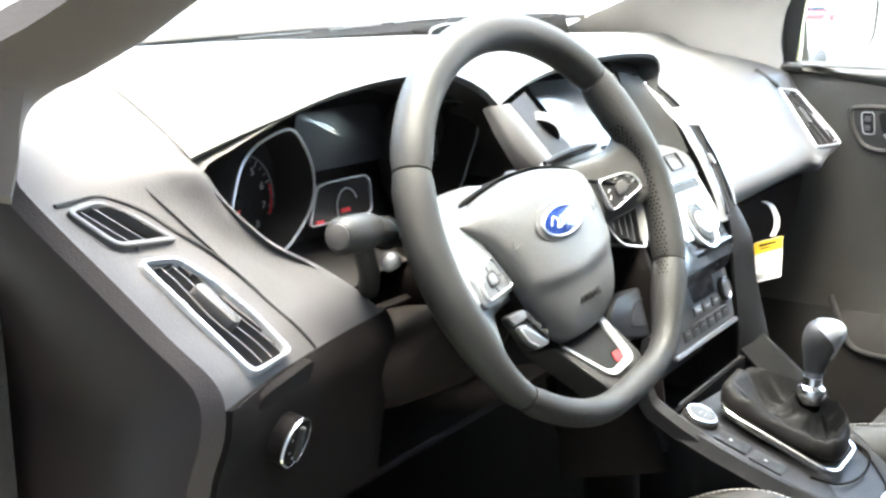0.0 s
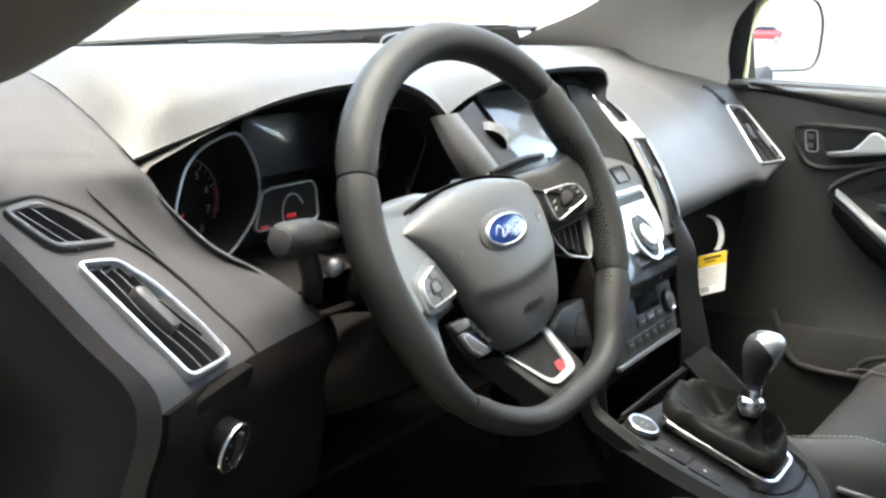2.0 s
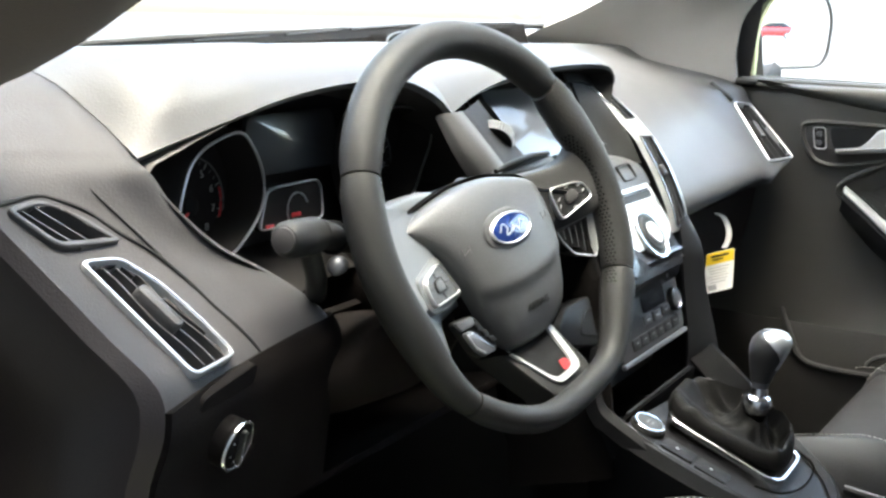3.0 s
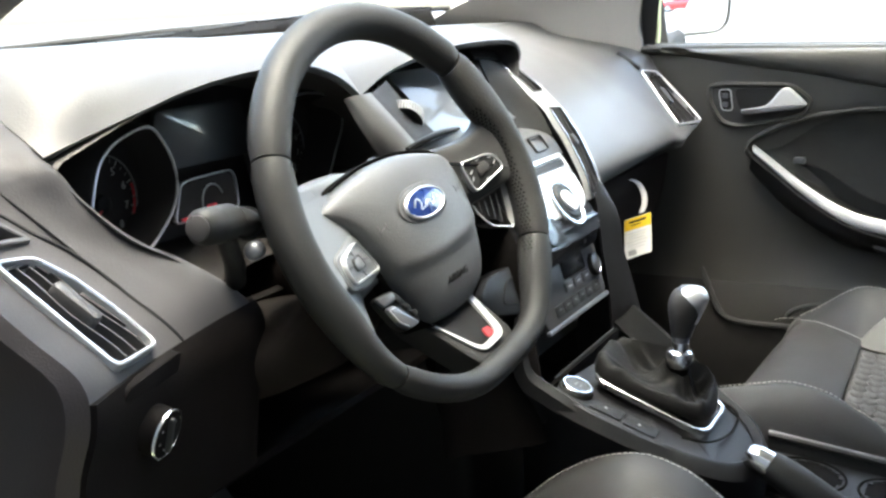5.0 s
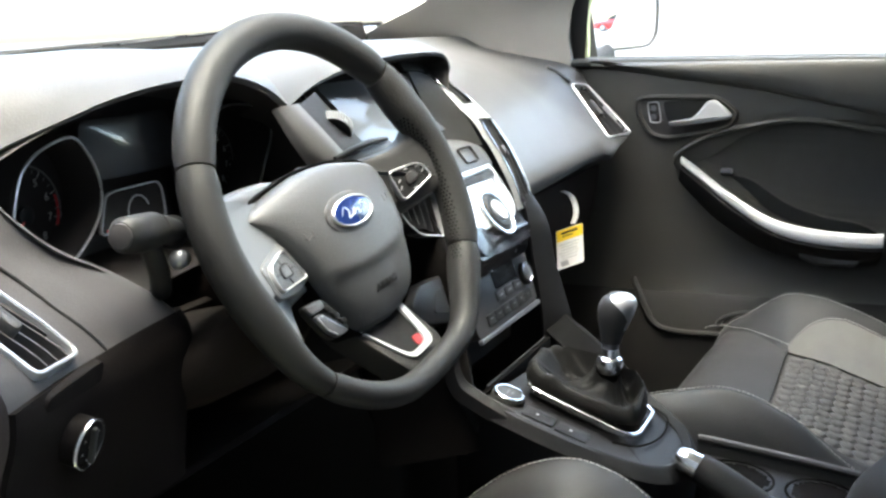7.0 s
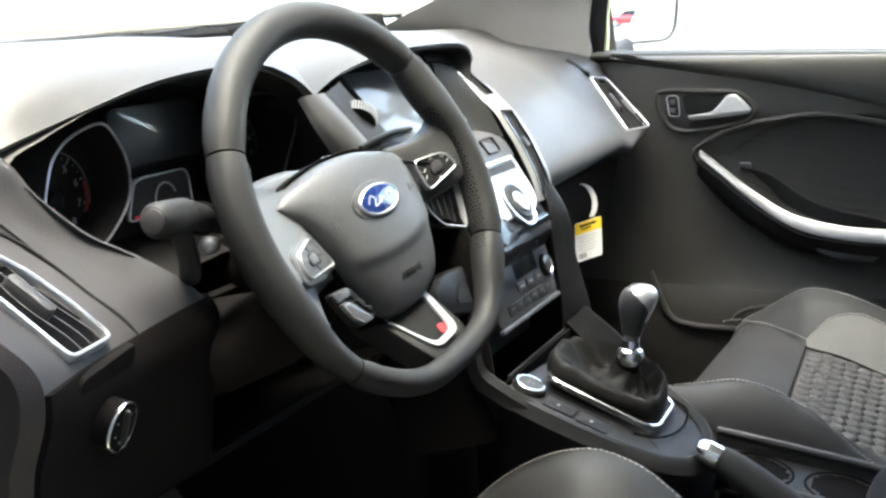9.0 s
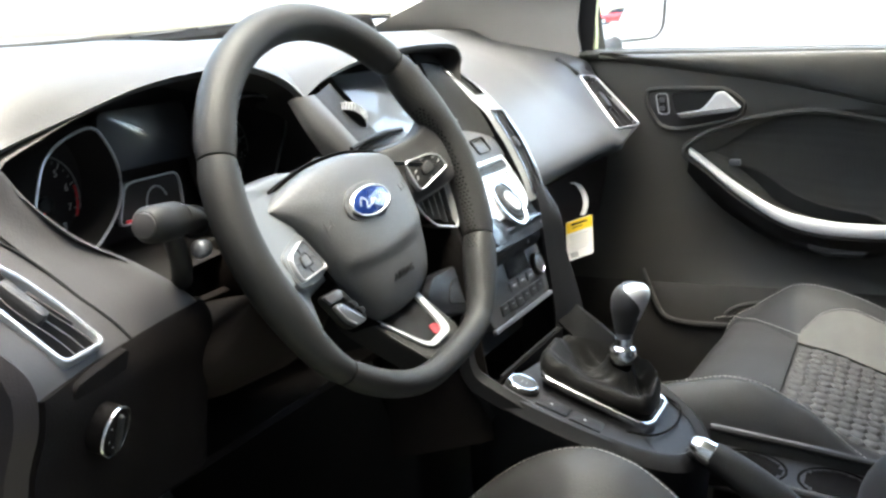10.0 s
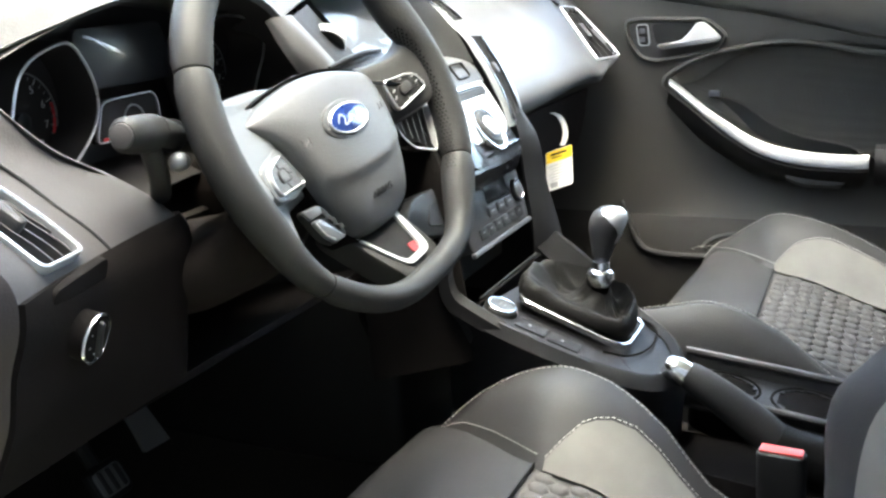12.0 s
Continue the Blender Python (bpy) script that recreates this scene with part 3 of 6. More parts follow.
def demist_vents():
    m = DEMIST_FRAME
    o = m @ V3(-.05, .078, 0)
    n_, u_ = m.col[2].to_3d(), m.col[0].to_3d()
    v = thing("demist_vent", o, "small dark demister grille in the dashboard", "air vent", "demister grilles")
    out = rounded(DEMIST, .005)
    part("surround", frame_ring(m, out, .004, -.006, .002), HARD, v)
    part("throat", slab(m, inset(out, .003), -.02, -.008, 0), BLACK, v)
    for i in range(2):
        a, b = Vector((-.052 + .012 * i, .058)), Vector((-.072 + .012 * i, .097))
        p = [m @ Vector((*a.lerp(b, t), -.004)) for t in (.03, .5, .97)]
        part("slat", grid([[q + n_ * .004 - u_ * .0006, q + n_ * .004 + u_ * .0006, q - n_ * .004 + u_ * .0006, q - n_ * .004 - u_ * .0006] for q in p], True, True), HARD, v)
    m = vent_frame(1) @ Matrix.Translation((.0198, .0974, 0)) @ Matrix.Rotation(.526, 4, "Z")
    v = thing("demist_vent", m.translation, "thin dark demister slot in the dashboard", "air vent", "demister grilles")
    part("throat", slab(m, rounded([(-.0022, -.021), (.0022, -.021), (.0022, .021), (-.0022, .021)], .001), -.01, .0035, 0), BLACK, v)
    part("surround", frame_ring(m, rounded([(-.0035, -.0225), (.0035, -.0225), (.0035, .0225), (-.0035, .0225)], .002), .0014, -.004, .0045, .0004), SOFT, v)


demist_vents()


def light_switch():
    n = V3(.20, -.94, -.28).normalized()
    u = V3(1, 0, 0)
    u = (u - n * u.dot(n)).normalized()
    m = basis(V3(-.6065, .0415, .7825), u, n.cross(u), n) @ Matrix.Scale(.70, 4)
    s = thing("light_switch", m.translation, "round headlamp switch with a chrome ring", "switch")
    # plate and barrel take the same blackened colour, shade included
    part("plate", slab(m @ Matrix.Translation((.004, .004, 0)), rounded([(-.046, -.05), (.040, -.05), (.042, .052), (-.046, .050)], .006), -.020, -.0120, .001), SHADEDDASH, s)
    km = basis(V3(-.6068, .0448, .8119), V3(.975, .20, -.04).normalized(), V3(0, .12, .99).normalized(), V3(.18, -.96, .14).normalized())
    slot = part("key_bank", slab(km, rounded([(-.026, -.009), (.026, -.009), (.028, .007), (-.026, .007)], .003), -.006, -.0012, .0005), CAVITY, s)
    part("key_lip", block(km @ Matrix.Translation((0, -.0105, -.003)), .054, .003, .003, .001), ENDCAP, s)
    for k in range(3):
        part("key", block(km @ Matrix.Translation((-.016 + .0165 * k, -.001, -.0008)), .014, .011, .0008, .0006), CAVITY, slot)
    part("ring", lathe(m, [(.0224, .0050), (.0233, .0066), (.0229, .0084), (.0219, .0086), (.0213, .0060)], 40), CHROME, s, "bright chrome ring")
    part("barrel", lathe(m, [(.0235, -.014), (.0222, -.010), (.0222, .0055), (.0210, .0060)], 40), SHADEDDASH, s)
    part("dial", lathe(m, [(.0205, 0), (.0205, .0075), (.0185, .0085), (.004, .0088), (.0005, .0088)], 36), CAVITY, s)
    part("grip", block(m @ Matrix.Translation((0, 0, .008)), .006, .034, .005, .002), BLACK, s)
    for k in range(6):
        a = radians(40 + 52 * k)
        part("mark", block(m @ Matrix.Translation((.0135 * math.cos(a), .0135 * math.sin(a), .0086)), .0022, .0016, .0004, .0003), GREYDARK, s)
    for k, y in enumerate((-.006, -.016)):
        part("symbol", block(m @ Matrix.Translation((-.030, y, -.0118)), .003, .003, .0005, .0004), GREYDARK, s)


light_switch()


# ---- instrument cluster ----
def cluster():
    c = thing("instrument_cluster", (-.36, .20, .88), "instrument cluster with two deep dial pods, unlit", "gauges")
    lip = [(-.577, .133, .931), (-.55, .131, .944), (-.505, .13, .958), (-.446, .13, .970), (-.378, .13, .977), (-.30, .13, .977), (-.246, .131, .962), (-.217, .133, .944), (-.200, .128, .915), (-.195, .118, .88), (-.205, .120, .848), (-.25, .130, .832), (-.36, .140, .828), (-.45, .120, .828), (-.488, .100, .838), (-.508, .102, .860), (-.540, .110, .880), (-.563, .123, .906)]
    lip = spline([V3(*p) for p in lip], 3, True)
    flare = [max(0, p.x + .30) * .45 for p in lip]
    mid = [V3(lerp(p.x, -.35, .07) + f, p.y + .055, lerp(p.z, .89, .10)) for p, f in zip(lip, flare)]
    far = [V3(lerp(p.x, -.33, .12) + f * 1.2, .235, lerp(p.z, .888, .15)) for p, f in zip(lip, flare)]
    # one hood, two greys: haze painted in above, shade painted in below
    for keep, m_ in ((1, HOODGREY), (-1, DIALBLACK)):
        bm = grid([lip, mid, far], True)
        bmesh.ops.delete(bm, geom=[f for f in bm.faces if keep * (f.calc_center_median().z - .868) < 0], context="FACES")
        part("hood" if keep > 0 else "shaded_hood_floor", bm, m_, c)
    bm = bmesh.new()
    bm.faces.new([bm.verts.new(p) for p in far])
    part("face", bm, HARD, c)

    def pod(ring, dial, lit):
        """A deep pod behind a ring of that outline; the dial lies at its foot."""
        ring = spline([Vector((x, z, 0)) for x, z in ring], 4, True)
        mx, mz = sum(p.x for p in ring) / len(ring), sum(p.y for p in ring) / len(ring)

        def at(p, k, y):
            return V3(lerp(mx, p.x, k), y, lerp(mz, p.y, k))
        p = part("dial_pod", grid([[at(q, k, y) for q in ring] for k, y in ((1.05, .214), (1.05, .182), (1.0, .179), (.975, .182), (.93, .216))], True), DIALBLACK, c)
        part("ring", tube([at(q, 1.0, .178) for q in ring], .0012, 6, True), SATIN, p, "thin silver ring")
        bm = bmesh.new()
        bm.faces.new([bm.verts.new(at(q, .95, .2155)) for q in ring])
        part("dial", bm, DIALBLACK, p)
        x, z, r = dial
        m = basis(V3(x, .2145, z), V3(1, 0, 0), V3(0, 0, 1), V3(0, -1, 0))
        part("inner_ring", tube([m @ Vector((r * 1.10 * math.cos(a), r * 1.10 * math.sin(a), .001)) for a in (radians(228 - 276 * k / 40) for k in range(41))], .0008, 5), GREYDARK, p)
        for k in range(25):
            a = radians(225 - 270 * k / 24)
            tm = m @ Matrix.Translation((r * math.cos(a), r * math.sin(a), 0)) @ Matrix.Rotation(a, 4, "Z")
            part("tick", block(tm, .0050 if k % 3 == 0 else .003, .0009, .0004, .0002), GREYPRINT if k % 3 == 0 else GREYDARK, p)
        for k in range(9):
            a = radians(225 - 270 * k / 8)
            lettering("numeral", str(k), .0085, m @ Matrix.Translation((.80 * r * math.cos(a), .80 * r * math.sin(a), .0002)), GREYPRINT, p)
        if lit:
            arc = [m @ Vector((1.03 * r * math.cos(a), 1.03 * r * math.sin(a), .0006)) for a in (radians(18 - 62 * k / 12) for k in range(13))]
            part("red_zone", tube(arc, .0014, 6, flat=.5), REDPRINT, p, "red warning arc")
        nd = [m @ Vector((0, 0, .004)), m @ Vector((-.60 * r, -.60 * r, .004))]
        part("needle", tube(nd, [.0014, .0005], 6), REDPRINT, p)
        part("hub", lathe(m, [(.0075, 0), (.0072, .004), (.0055, .0055), (.0004, .006)], 20), BLACK, p)
        return p
    pod([(-.5075, .884), (-.4992, .915), (-.4878, .9295), (-.470, .9386), (-.4424, .9433), (-.4276, .930), (-.4181, .9113), (-.4165, .8934), (-.4235, .8768), (-.4383, .862), (-.4551, .8515), (-.475, .850), (-.495, .862)], (-.462, .886, .034), True)
    pod([(-.283, .905), (-.274, .930), (-.2505, .9487), (-.2058, .9469), (-.1788, .9344), (-.1746, .9148), (-.1899, .8893), (-.2024, .8693), (-.225, .852), (-.25, .850), (-.272, .868)], (-.226, .895, .032), False)
    # small display between the dials and the screen above it
    m = basis(V3(-.365, .193, .876), V3(1, 0, 0), V3(0, .10, .995), V3(0, -.995, .10))
    out = rounded([(-.047, -.016), (.037, -.016), (.0375, .012), (.032, .0185), (-.022, .0180), (-.033, .0155)], .005)
    g = part("fuel_gauge", slab(m, out, -.004, .002, 0), DIALBLACK, c)
    part("rim", frame_ring(m, out, .0014, 0, .004, .0004), SATIN, g, "thin silver outline")
    arc = [m @ Vector((.004 + .014 * math.cos(a), -.006 + .016 * math.sin(a), .003)) for a in (radians(200 - 22 * k) for k in range(9))]
    part("scale", tube(arc, .0008, 6), GREYPRINT, g)
    part("red_mark", block(m @ Matrix.Translation((-.032, -.014, .002)), .010, .004, .0006, .0003), REDPRINT, g)
    part("red_mark", block(m @ Matrix.Translation((.002, -.008, .002)), .012, .0035, .0006, .0003), REDPRINT, g)
    m = basis(V3(-.340, .214, .926), V3(1, 0, 0), V3(0, .10, .995), V3(0, -.995, .10))
    part("trip_display", slab(m, rounded([(-.068, -.026), (.068, -.026), (.055, .024), (-.055, .024)], .004), -.002, .003, .001), SCREEN, c)


cluster()


# ---- steering wheel, turned slightly to the left ----
HUB = V3(-.3276, .0136, .8798)
WU, WV, WN = V3(.9756, -.0618, .2105), V3(-.1671, .4129, .8953), V3(-.1422, -.9087, .3925)
WU.normalize()
WN = (WN - WU * WN.dot(WU)).normalized()
WV = WN.cross(WU)
WM = basis(HUB, WU, WV, WN)


# the middle of the wheel sits a little askew in its rim; the fork sits low
HM = WM @ Matrix.Rotation(radians(-5), 4, "Z")
FM = WM @ Matrix.Translation((.002, -.0165, -.004))


def lower(a):
    """How far an angle lies in the flattened lower part of the rim, from 0 to 1."""
    d = math.degrees(a) % 360
    k = min(max((d - 192) / 26, 0), 1) * min(max((312 - d) / 26, 0), 1)
    return k * k * (3 - 2 * k)


def rim_point(a):
    """Centre line of the rim: round above, squarer and flattened below."""
    c, s = math.cos(a), math.sin(a)
    r = .1457 + .0100 * lower(a)
    if s < -0.3:
        r = -math.log(math.exp(-r * 260) + math.exp(.1525 / s * 260)) / 260
    return Vector((r * c, r * s, 0))


def rim_segment(a0, a1, bulge=0.0, bulge_at=None):
    n = max(10, int(abs(a1 - a0) / 4))
    rows = []
    for i in range(n + 1):
        t = i / n
        a = radians(lerp(a0, a1, t))
        p = rim_point(a)
        out = Vector((math.cos(a), math.sin(a), 0))
        w, h = lerp(.0150, .0105, lower(a)), lerp(.0150, .0120, lower(a))
        if bulge_at is not None:
            k = bulge * math.exp(-((math.degrees(a) - bulge_at) / 12) ** 2)
            w += k
            p = p - out * k * .8
        e = min(t, 1 - t) * abs(a1 - a0)
        k = 1 if e > 1.2 else .90 + .10 * math.sqrt(max(e, 0) / 1.2)
        rows.append([WM @ (p + k * (w * math.cos(b) * out + Vector((0, 0, h * math.sin(b))))) for b in (2 * math.pi * j / 24 for j in range(24))])
    return grid(rows, True, True)


wheel = thing("steering_wheel", HUB, "black leather sports steering wheel with flattened bottom and silver accents", "steering wheel")


def build_wheel():
    UP, LO = 31.9, 39.4
    part("rim_top", rim_segment(UP + .3, 180 - UP - .3), LEATHER, wheel)
    part("rim_side", rim_segment(180 - UP + .3, 180 + LO - .3), LEATHER, wheel)
    part("rim_side", rim_segment(-LO + .3, UP - .3, .005, bulge_at=17), PERFORATED, wheel, "perforated leather grip")
    part("rim_bottom", rim_segment(180 + LO + .3, 360 - LO - .3), LEATHER, wheel)
    # punched holes along the inner side of the grip
    bm = bmesh.new()
    for k in range(44):
        a = radians(-46 + 1.4 * k)
        i = Vector((math.cos(a), math.sin(a), 0))
        for j in range(3):
            b = radians(150 + 13 * j + (6 if k % 2 else 0))
            n_ = math.cos(b) * i + Vector((0, 0, math.sin(b)))
            w = lerp(.0150, .0105, lower(a)) + .005 * math.exp(-((math.degrees(a) - 17) / 12) ** 2)
            p = rim_point(a) - i * (w - .0150) * .8 * (lower(a) == 0) + Vector((w * math.cos(b) * i.x, w * math.cos(b) * i.y, lerp(.0150, .0120, lower(a)) * math.sin(b))) + n_ * .00015
            t_ = Vector((-i.y, i.x, 0))
            q = n_.cross(t_)
            bm.faces.new([bm.verts.new(WM @ (p + .0010 * (math.cos(c) * t_ + math.sin(c) * q))) for c in (math.pi / 3 * e for e in range(6))])
    holes = part("perforation", bm, CAVITY, wheel, "rows of small punched holes", smooth=False)
    holes["kind"] = "stuff"
    # spoke plates from hub to rim; left lit and right shaded by colour
    PLATES = {-1: [(-.020, .042), (-.051, .0475), (-.092, .0515), (-.118, .050), (-.132, .042), (-.139, .010), (-.1385, -.022), (-.134, -.040), (-.125, -.058), (-.113, -.072), (-.104, -.070), (-.098, -.058), (-.088, -.046), (-.060, -.043), (-.030, -.042)],
              1: [(.010, .042), (.042, .0305), (.075, .0205), (.107, .0125), (.124, .015), (.136, .028), (.138, -.036), (.118, -.0395), (.079, -.039), (.030, -.042)]}
    for s in (-1, 1):
        rows = []
        ring = rounded([Vector(p) for p in PLATES[s]], .008)
        for d, g in ((-.026, -.002), (-.020, 0), (-.0165, .001), (-.0148, .0035), (-.0146, .010)):
            o = inset(ring, g)
            rows.append([WM @ Vector((p.x, p.y, d - .006 * max(0, p.y) / .05 - .010 + .038 * max(0, abs(p.x) - .085) / .060)) for p in o])
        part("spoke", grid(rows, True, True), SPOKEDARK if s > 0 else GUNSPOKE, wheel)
    # airbag cover
    outl = [(-.017, .0368), (-.040, .0345), (-.0597, .0314), (-.082, .0260), (-.0945, .0205), (-.0955, .0160), (-.0900, .0115), (-.0740, -.0035), (-.0640, -.0200), (-.0575, -.036), (-.0520, -.054), (-.0430, -.0736), (-.031, -.0905), (-.0170, -.0990), (.0080, -.1015), (.0340, -.0995), (.0560, -.0900), (.0670, -.072), (.0720, -.0470), (.0752, -.0275), (.0768, -.0077), (.0750, .0120), (.0670, .0220), (.0500, .0280), (.0200, .0350)]
    outl = spline([Vector((x, y, 0)) for x, y in outl], 4, True)

    def edge(v):
        return -.0165 - .14 * max(0, -v - .048)
    ring2 = [Vector((p.x, p.y)) for p in outl]

    def reach(v):
        """The near and far ends of the cover at that height."""
        hits = [lerp(p.x, q.x, (v - p.y) / (q.y - p.y)) for p, q in zip(ring2, ring2[1:] + ring2[:1]) if (p.y - v) * (q.y - v) <= 0 and p.y != q.y]
        return (min(hits), max(hits)) if hits else (0, 0)

    def depth(q):
        """How far a point lies inside the edge."""
        best = 1.0
        for p, r in zip(ring2, ring2[1:] + ring2[:1]):
            e = r - p
            k = min(max((q - p).dot(e) / max(e.length_squared, 1e-12), 0), 1)
            best = min(best, (q - p - e * k).length)
        return best
    def surface(u, v):
        d = depth(Vector((u, v)))
        f = (v + .052 - 2.2 * u * u) / .004
        dome = max(0, 1 - (u + .008) ** 2 / .0115 - (v + .033) ** 2 / .0075) ** .8
        return edge(v) - .005 + .0095 * (1 - math.exp(-d / .0018)) + .0150 * dome * (1 - math.exp(-d / .010)) - .0030 * min(max(.5 - f / 2, 0), 1)
    rows = []
    top, foot_ = max(p.y for p in ring2) - .0002, min(p.y for p in ring2) + .0002
    for i in range(51):
        v = lerp(top, foot_, .5 - .5 * math.cos(math.pi * i / 50))
        x0, x1 = reach(v)
        rows.append([HM @ Vector((u, v, surface(u, v))) for u in (lerp(x0, x1, .5 - .5 * math.cos(math.pi * j / 40)) for j in range(41))])
    skirt = [[HM @ Vector((p.x, p.y, edge(p.y) + d)) for p in ring2] for d in (-.005, -.030)]
    gap = [[HM @ Vector((q.x, q.y, edge(p.y) + d)) for p, q in zip(ring2, inset(ring2, g))] for g, d in ((-.0030, -.030), (-.0030, -.0045), (-.0022, -.0035), (.0006, -.0075))]
    part("cover_gap", grid(gap, True), CAVITY, wheel)
    cover = part("airbag_cover", grid(rows), AIRBAG, wheel, "grained grey airbag cover", angle=60)
    # skirt of the grey cover, blackened as if in shadow
    part("cover_edge", grid(skirt, True), CAVITY, cover)
    lean = math.atan((surface(.0105, -.069) - surface(.0105, -.077)) / .008)
    lettering("lettering", "AIRBAG", .0085, HM @ Matrix.Translation((.0105, -.0730, surface(.0105, -.073) + .0005)) @ Matrix.Rotation(lean, 4, "X"), BLACK, cover)
    for s, w in ((-1, 0), (1, 0)):
        mk = HM @ Matrix.Translation((s * .053, -.011, surface(s * .053, -.011) + .0003)) @ Matrix.Rotation(s * .22, 4, "Y")
        part("horn_mark", joined(tube([mk @ Vector((-.003, .003, 0)), mk @ Vector((-.003, -.003, 0)), mk @ Vector((.003, 0, 0))], .0004, 5), tube([mk @ Vector((.0045, .003, 0)), mk @ Vector((.0045, -.003, 0))], .0004, 5)), GREYDARK, cover)
    # badge: a blue oval with a pale rim and a plain pale flourish
    bm_ = HM @ Matrix.Translation((-.001, -.0085, surface(0, -.0085) + .0012)) @ Matrix.Rotation(radians(-2), 4, "Z")
    part("badge_seat", slab(bm_, ellipse(.0310, .0165, 40), -.008, .0, .002), AIRBAG, cover)
    badge = part("badge", slab(bm_, ellipse(.0238, .0108, 40), -.002, .0022, .001), BLUE, wheel, "blue oval badge with a chrome rim")
    part("badge_rim", frame_ring(bm_, ellipse(.0254, .0124, 44), .0019, -.002, .0026), SATIN, badge)
    strokes = ([(-.0160, -.0012), (-.0105, .0048), (-.0060, .0008), (-.0085, -.0040), (-.0030, -.0030), (.0020, .0020)], [(-.0010, -.0034), (.0045, .0004), (.0080, -.0036), (.0125, .0040), (.0160, .0010)])
    for pts in strokes:
        pts = spline([Vector((x, y, 0)) for x, y in pts], 5)
        part("flourish", tube([bm_ @ Vector((p.x, p.y, .0024)) for p in pts], .00062, 5, up=tuple(WN), flat=.5), SATIN, badge)
    # thumb pads
    pads = {1: [(.083, -.0013), (.112, -.0060), (.121, -.0105), (.1263, -.0253), (.084, -.0318)], -1: [(-.0795, -.0023), (-.0635, -.0320), (-.1125, -.0286), (-.1150, -.0189), (-.1122, -.0071)]}
    for s in (-1, 1):
        pm = WM @ Matrix.Translation((s * .080, 0, -.0105 if s < 0 else -.0130)) @ Matrix.Rotation(-s * .30, 4, "Y") @ Matrix.Translation((-s * .080, 0, 0))
        o = rounded(pads[s], .0045)
        if s < 0:
            surround = rounded([(-.072, .004), (-.054, -.034), (-.086, -.037), (-.116, -.032), (-.120, -.018), (-.117, -.004)], .006)
            part("pad_surround", slab(pm, surround, -.010, -.0012, .002), GUNSPOKE, wheel)
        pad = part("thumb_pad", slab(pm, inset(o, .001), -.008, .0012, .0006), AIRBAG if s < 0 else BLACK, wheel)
        part("pad_bezel", frame_ring(pm, o, .0016, -.004, .0024), SATIN, pad, "thin silver outline")
        if s < 0:
            o2 = rounded([(-.084, -.0235), (-.102, -.0215), (-.101, -.0120), (-.0865, -.0110)], .0025)
            part("rocker", frame_ring(pm, o2, .0011, -.004, .0024), BLACK, pad)
            part("rocker_face", slab(pm, inset(o2, .0013), 0, .0026, .0006), AIRBAG, pad)
            for a, b in (((-.093, -.0235), (-.090, -.0300)), ((-.102, -.0165), (-.1130, -.0155)), ((-.0940, -.0110), (-.0955, -.0065)), ((-.0850, -.0170), (-.0760, -.0190))):
                part("seam", tube([pm @ Vector((*a, .0014)), pm @ Vector((*b, .0014))], .0004, 4), BLACK, pad)
        else:
            part("rocker", slab(pm, rounded([(.0960, -.0215), (.1110, -.0200), (.1090, -.0105), (.0965, -.0120)], .003), 0, .0032, .001), HARD, pad)
            for x, y, r in ((.0890, -.0200, .9), (.0905, -.0140, .5), (.1180, -.0165, .4), (.1150, -.0110, -.3), (.1020, -.0075, 0), (.1030, -.0260, .1)):
                part("symbol", block(pm @ Matrix.Translation((x, y, .0012)) @ Matrix.Rotation(r, 4, "Z"), .0040, .0011, .0004, .0003), GREYPRINT, pad)
    # speed control keys under the near spoke
    km = WM @ Matrix.Translation((0, 0, -.0165))
    bank = rounded([(-.086, -.0478), (-.0600, -.0520), (-.0480, -.0850), (-.0690, -.0845), (-.0785, -.0760)], .004)
    keys = part("control_keys", slab(km, bank, -.006, -.0005, .0015), BLACK, wheel, "dark and grey speed control keys")
    part("key", slab(km, rounded([(-.0852, -.0485), (-.0640, -.0522), (-.0660, -.0588), (-.0815, -.0575)], .0015), -.001, .0022, .0012), GUNMETAL, keys)
    part("key", slab(km, rounded([(-.0815, -.0592), (-.0720, -.0606), (-.0550, -.0845), (-.0697, -.0828), (-.0768, -.0754)], .002), -.001, .0030, .0014), GUNMETAL, keys)
    part("key_lip", tube([km @ Vector(p) for p in ((-.0730, -.0625, .003), (-.0790, -.0615, .003), (-.0760, -.0735, .003), (-.0690, -.0808, .003))], .0005, 5), SATIN, keys)
    for k in range(3):
        part("key", slab(km, [Vector((-.0640 + .0045 * k + x, -.0605 - .0075 * k + y)) for x, y in ((-.0025, .0025), (.0035, .0015), (.0050, -.0030), (-.0005, -.0025))], -.001, .0016, .0005), BLACK, keys)
    # lower spoke with its silver fork and red flash
    def slope(y):
        return -.002 - .62 * max(0, y + .122)
    o = [(-.038, -.066), (.038, -.066), (.031, -.116), (.026, -.135), (-.026, -.135), (-.031, -.116)]
    rows = []
    for d, g in ((-.030, 0), (-.006, 0), (-.001, .001), (.0005, .004)):
        ring = inset(rounded(o[::-1], .010), g)
        rows.append([FM @ Vector((p.x, p.y, d + slope(p.y))) for p in ring])
    low = part("lower_spoke", grid(rows, True, True), LEATHER, wheel)
    outer = rounded([(-.034, -.072), (-.018, -.1200), (.018, -.1200), (.034, -.072)], .006)[3:-3]
    inner = rounded([(-.0325, -.072), (-.0162, -.1158), (.0115, -.1158), (.0270, -.074)], .005)[3:-3]
    rows = [[FM @ Vector((p.x, p.y, h + slope(p.y))) for p in q] for q, h in ((outer, -.002), (outer, .0028), (inner, .0032), (inner, -.002))]
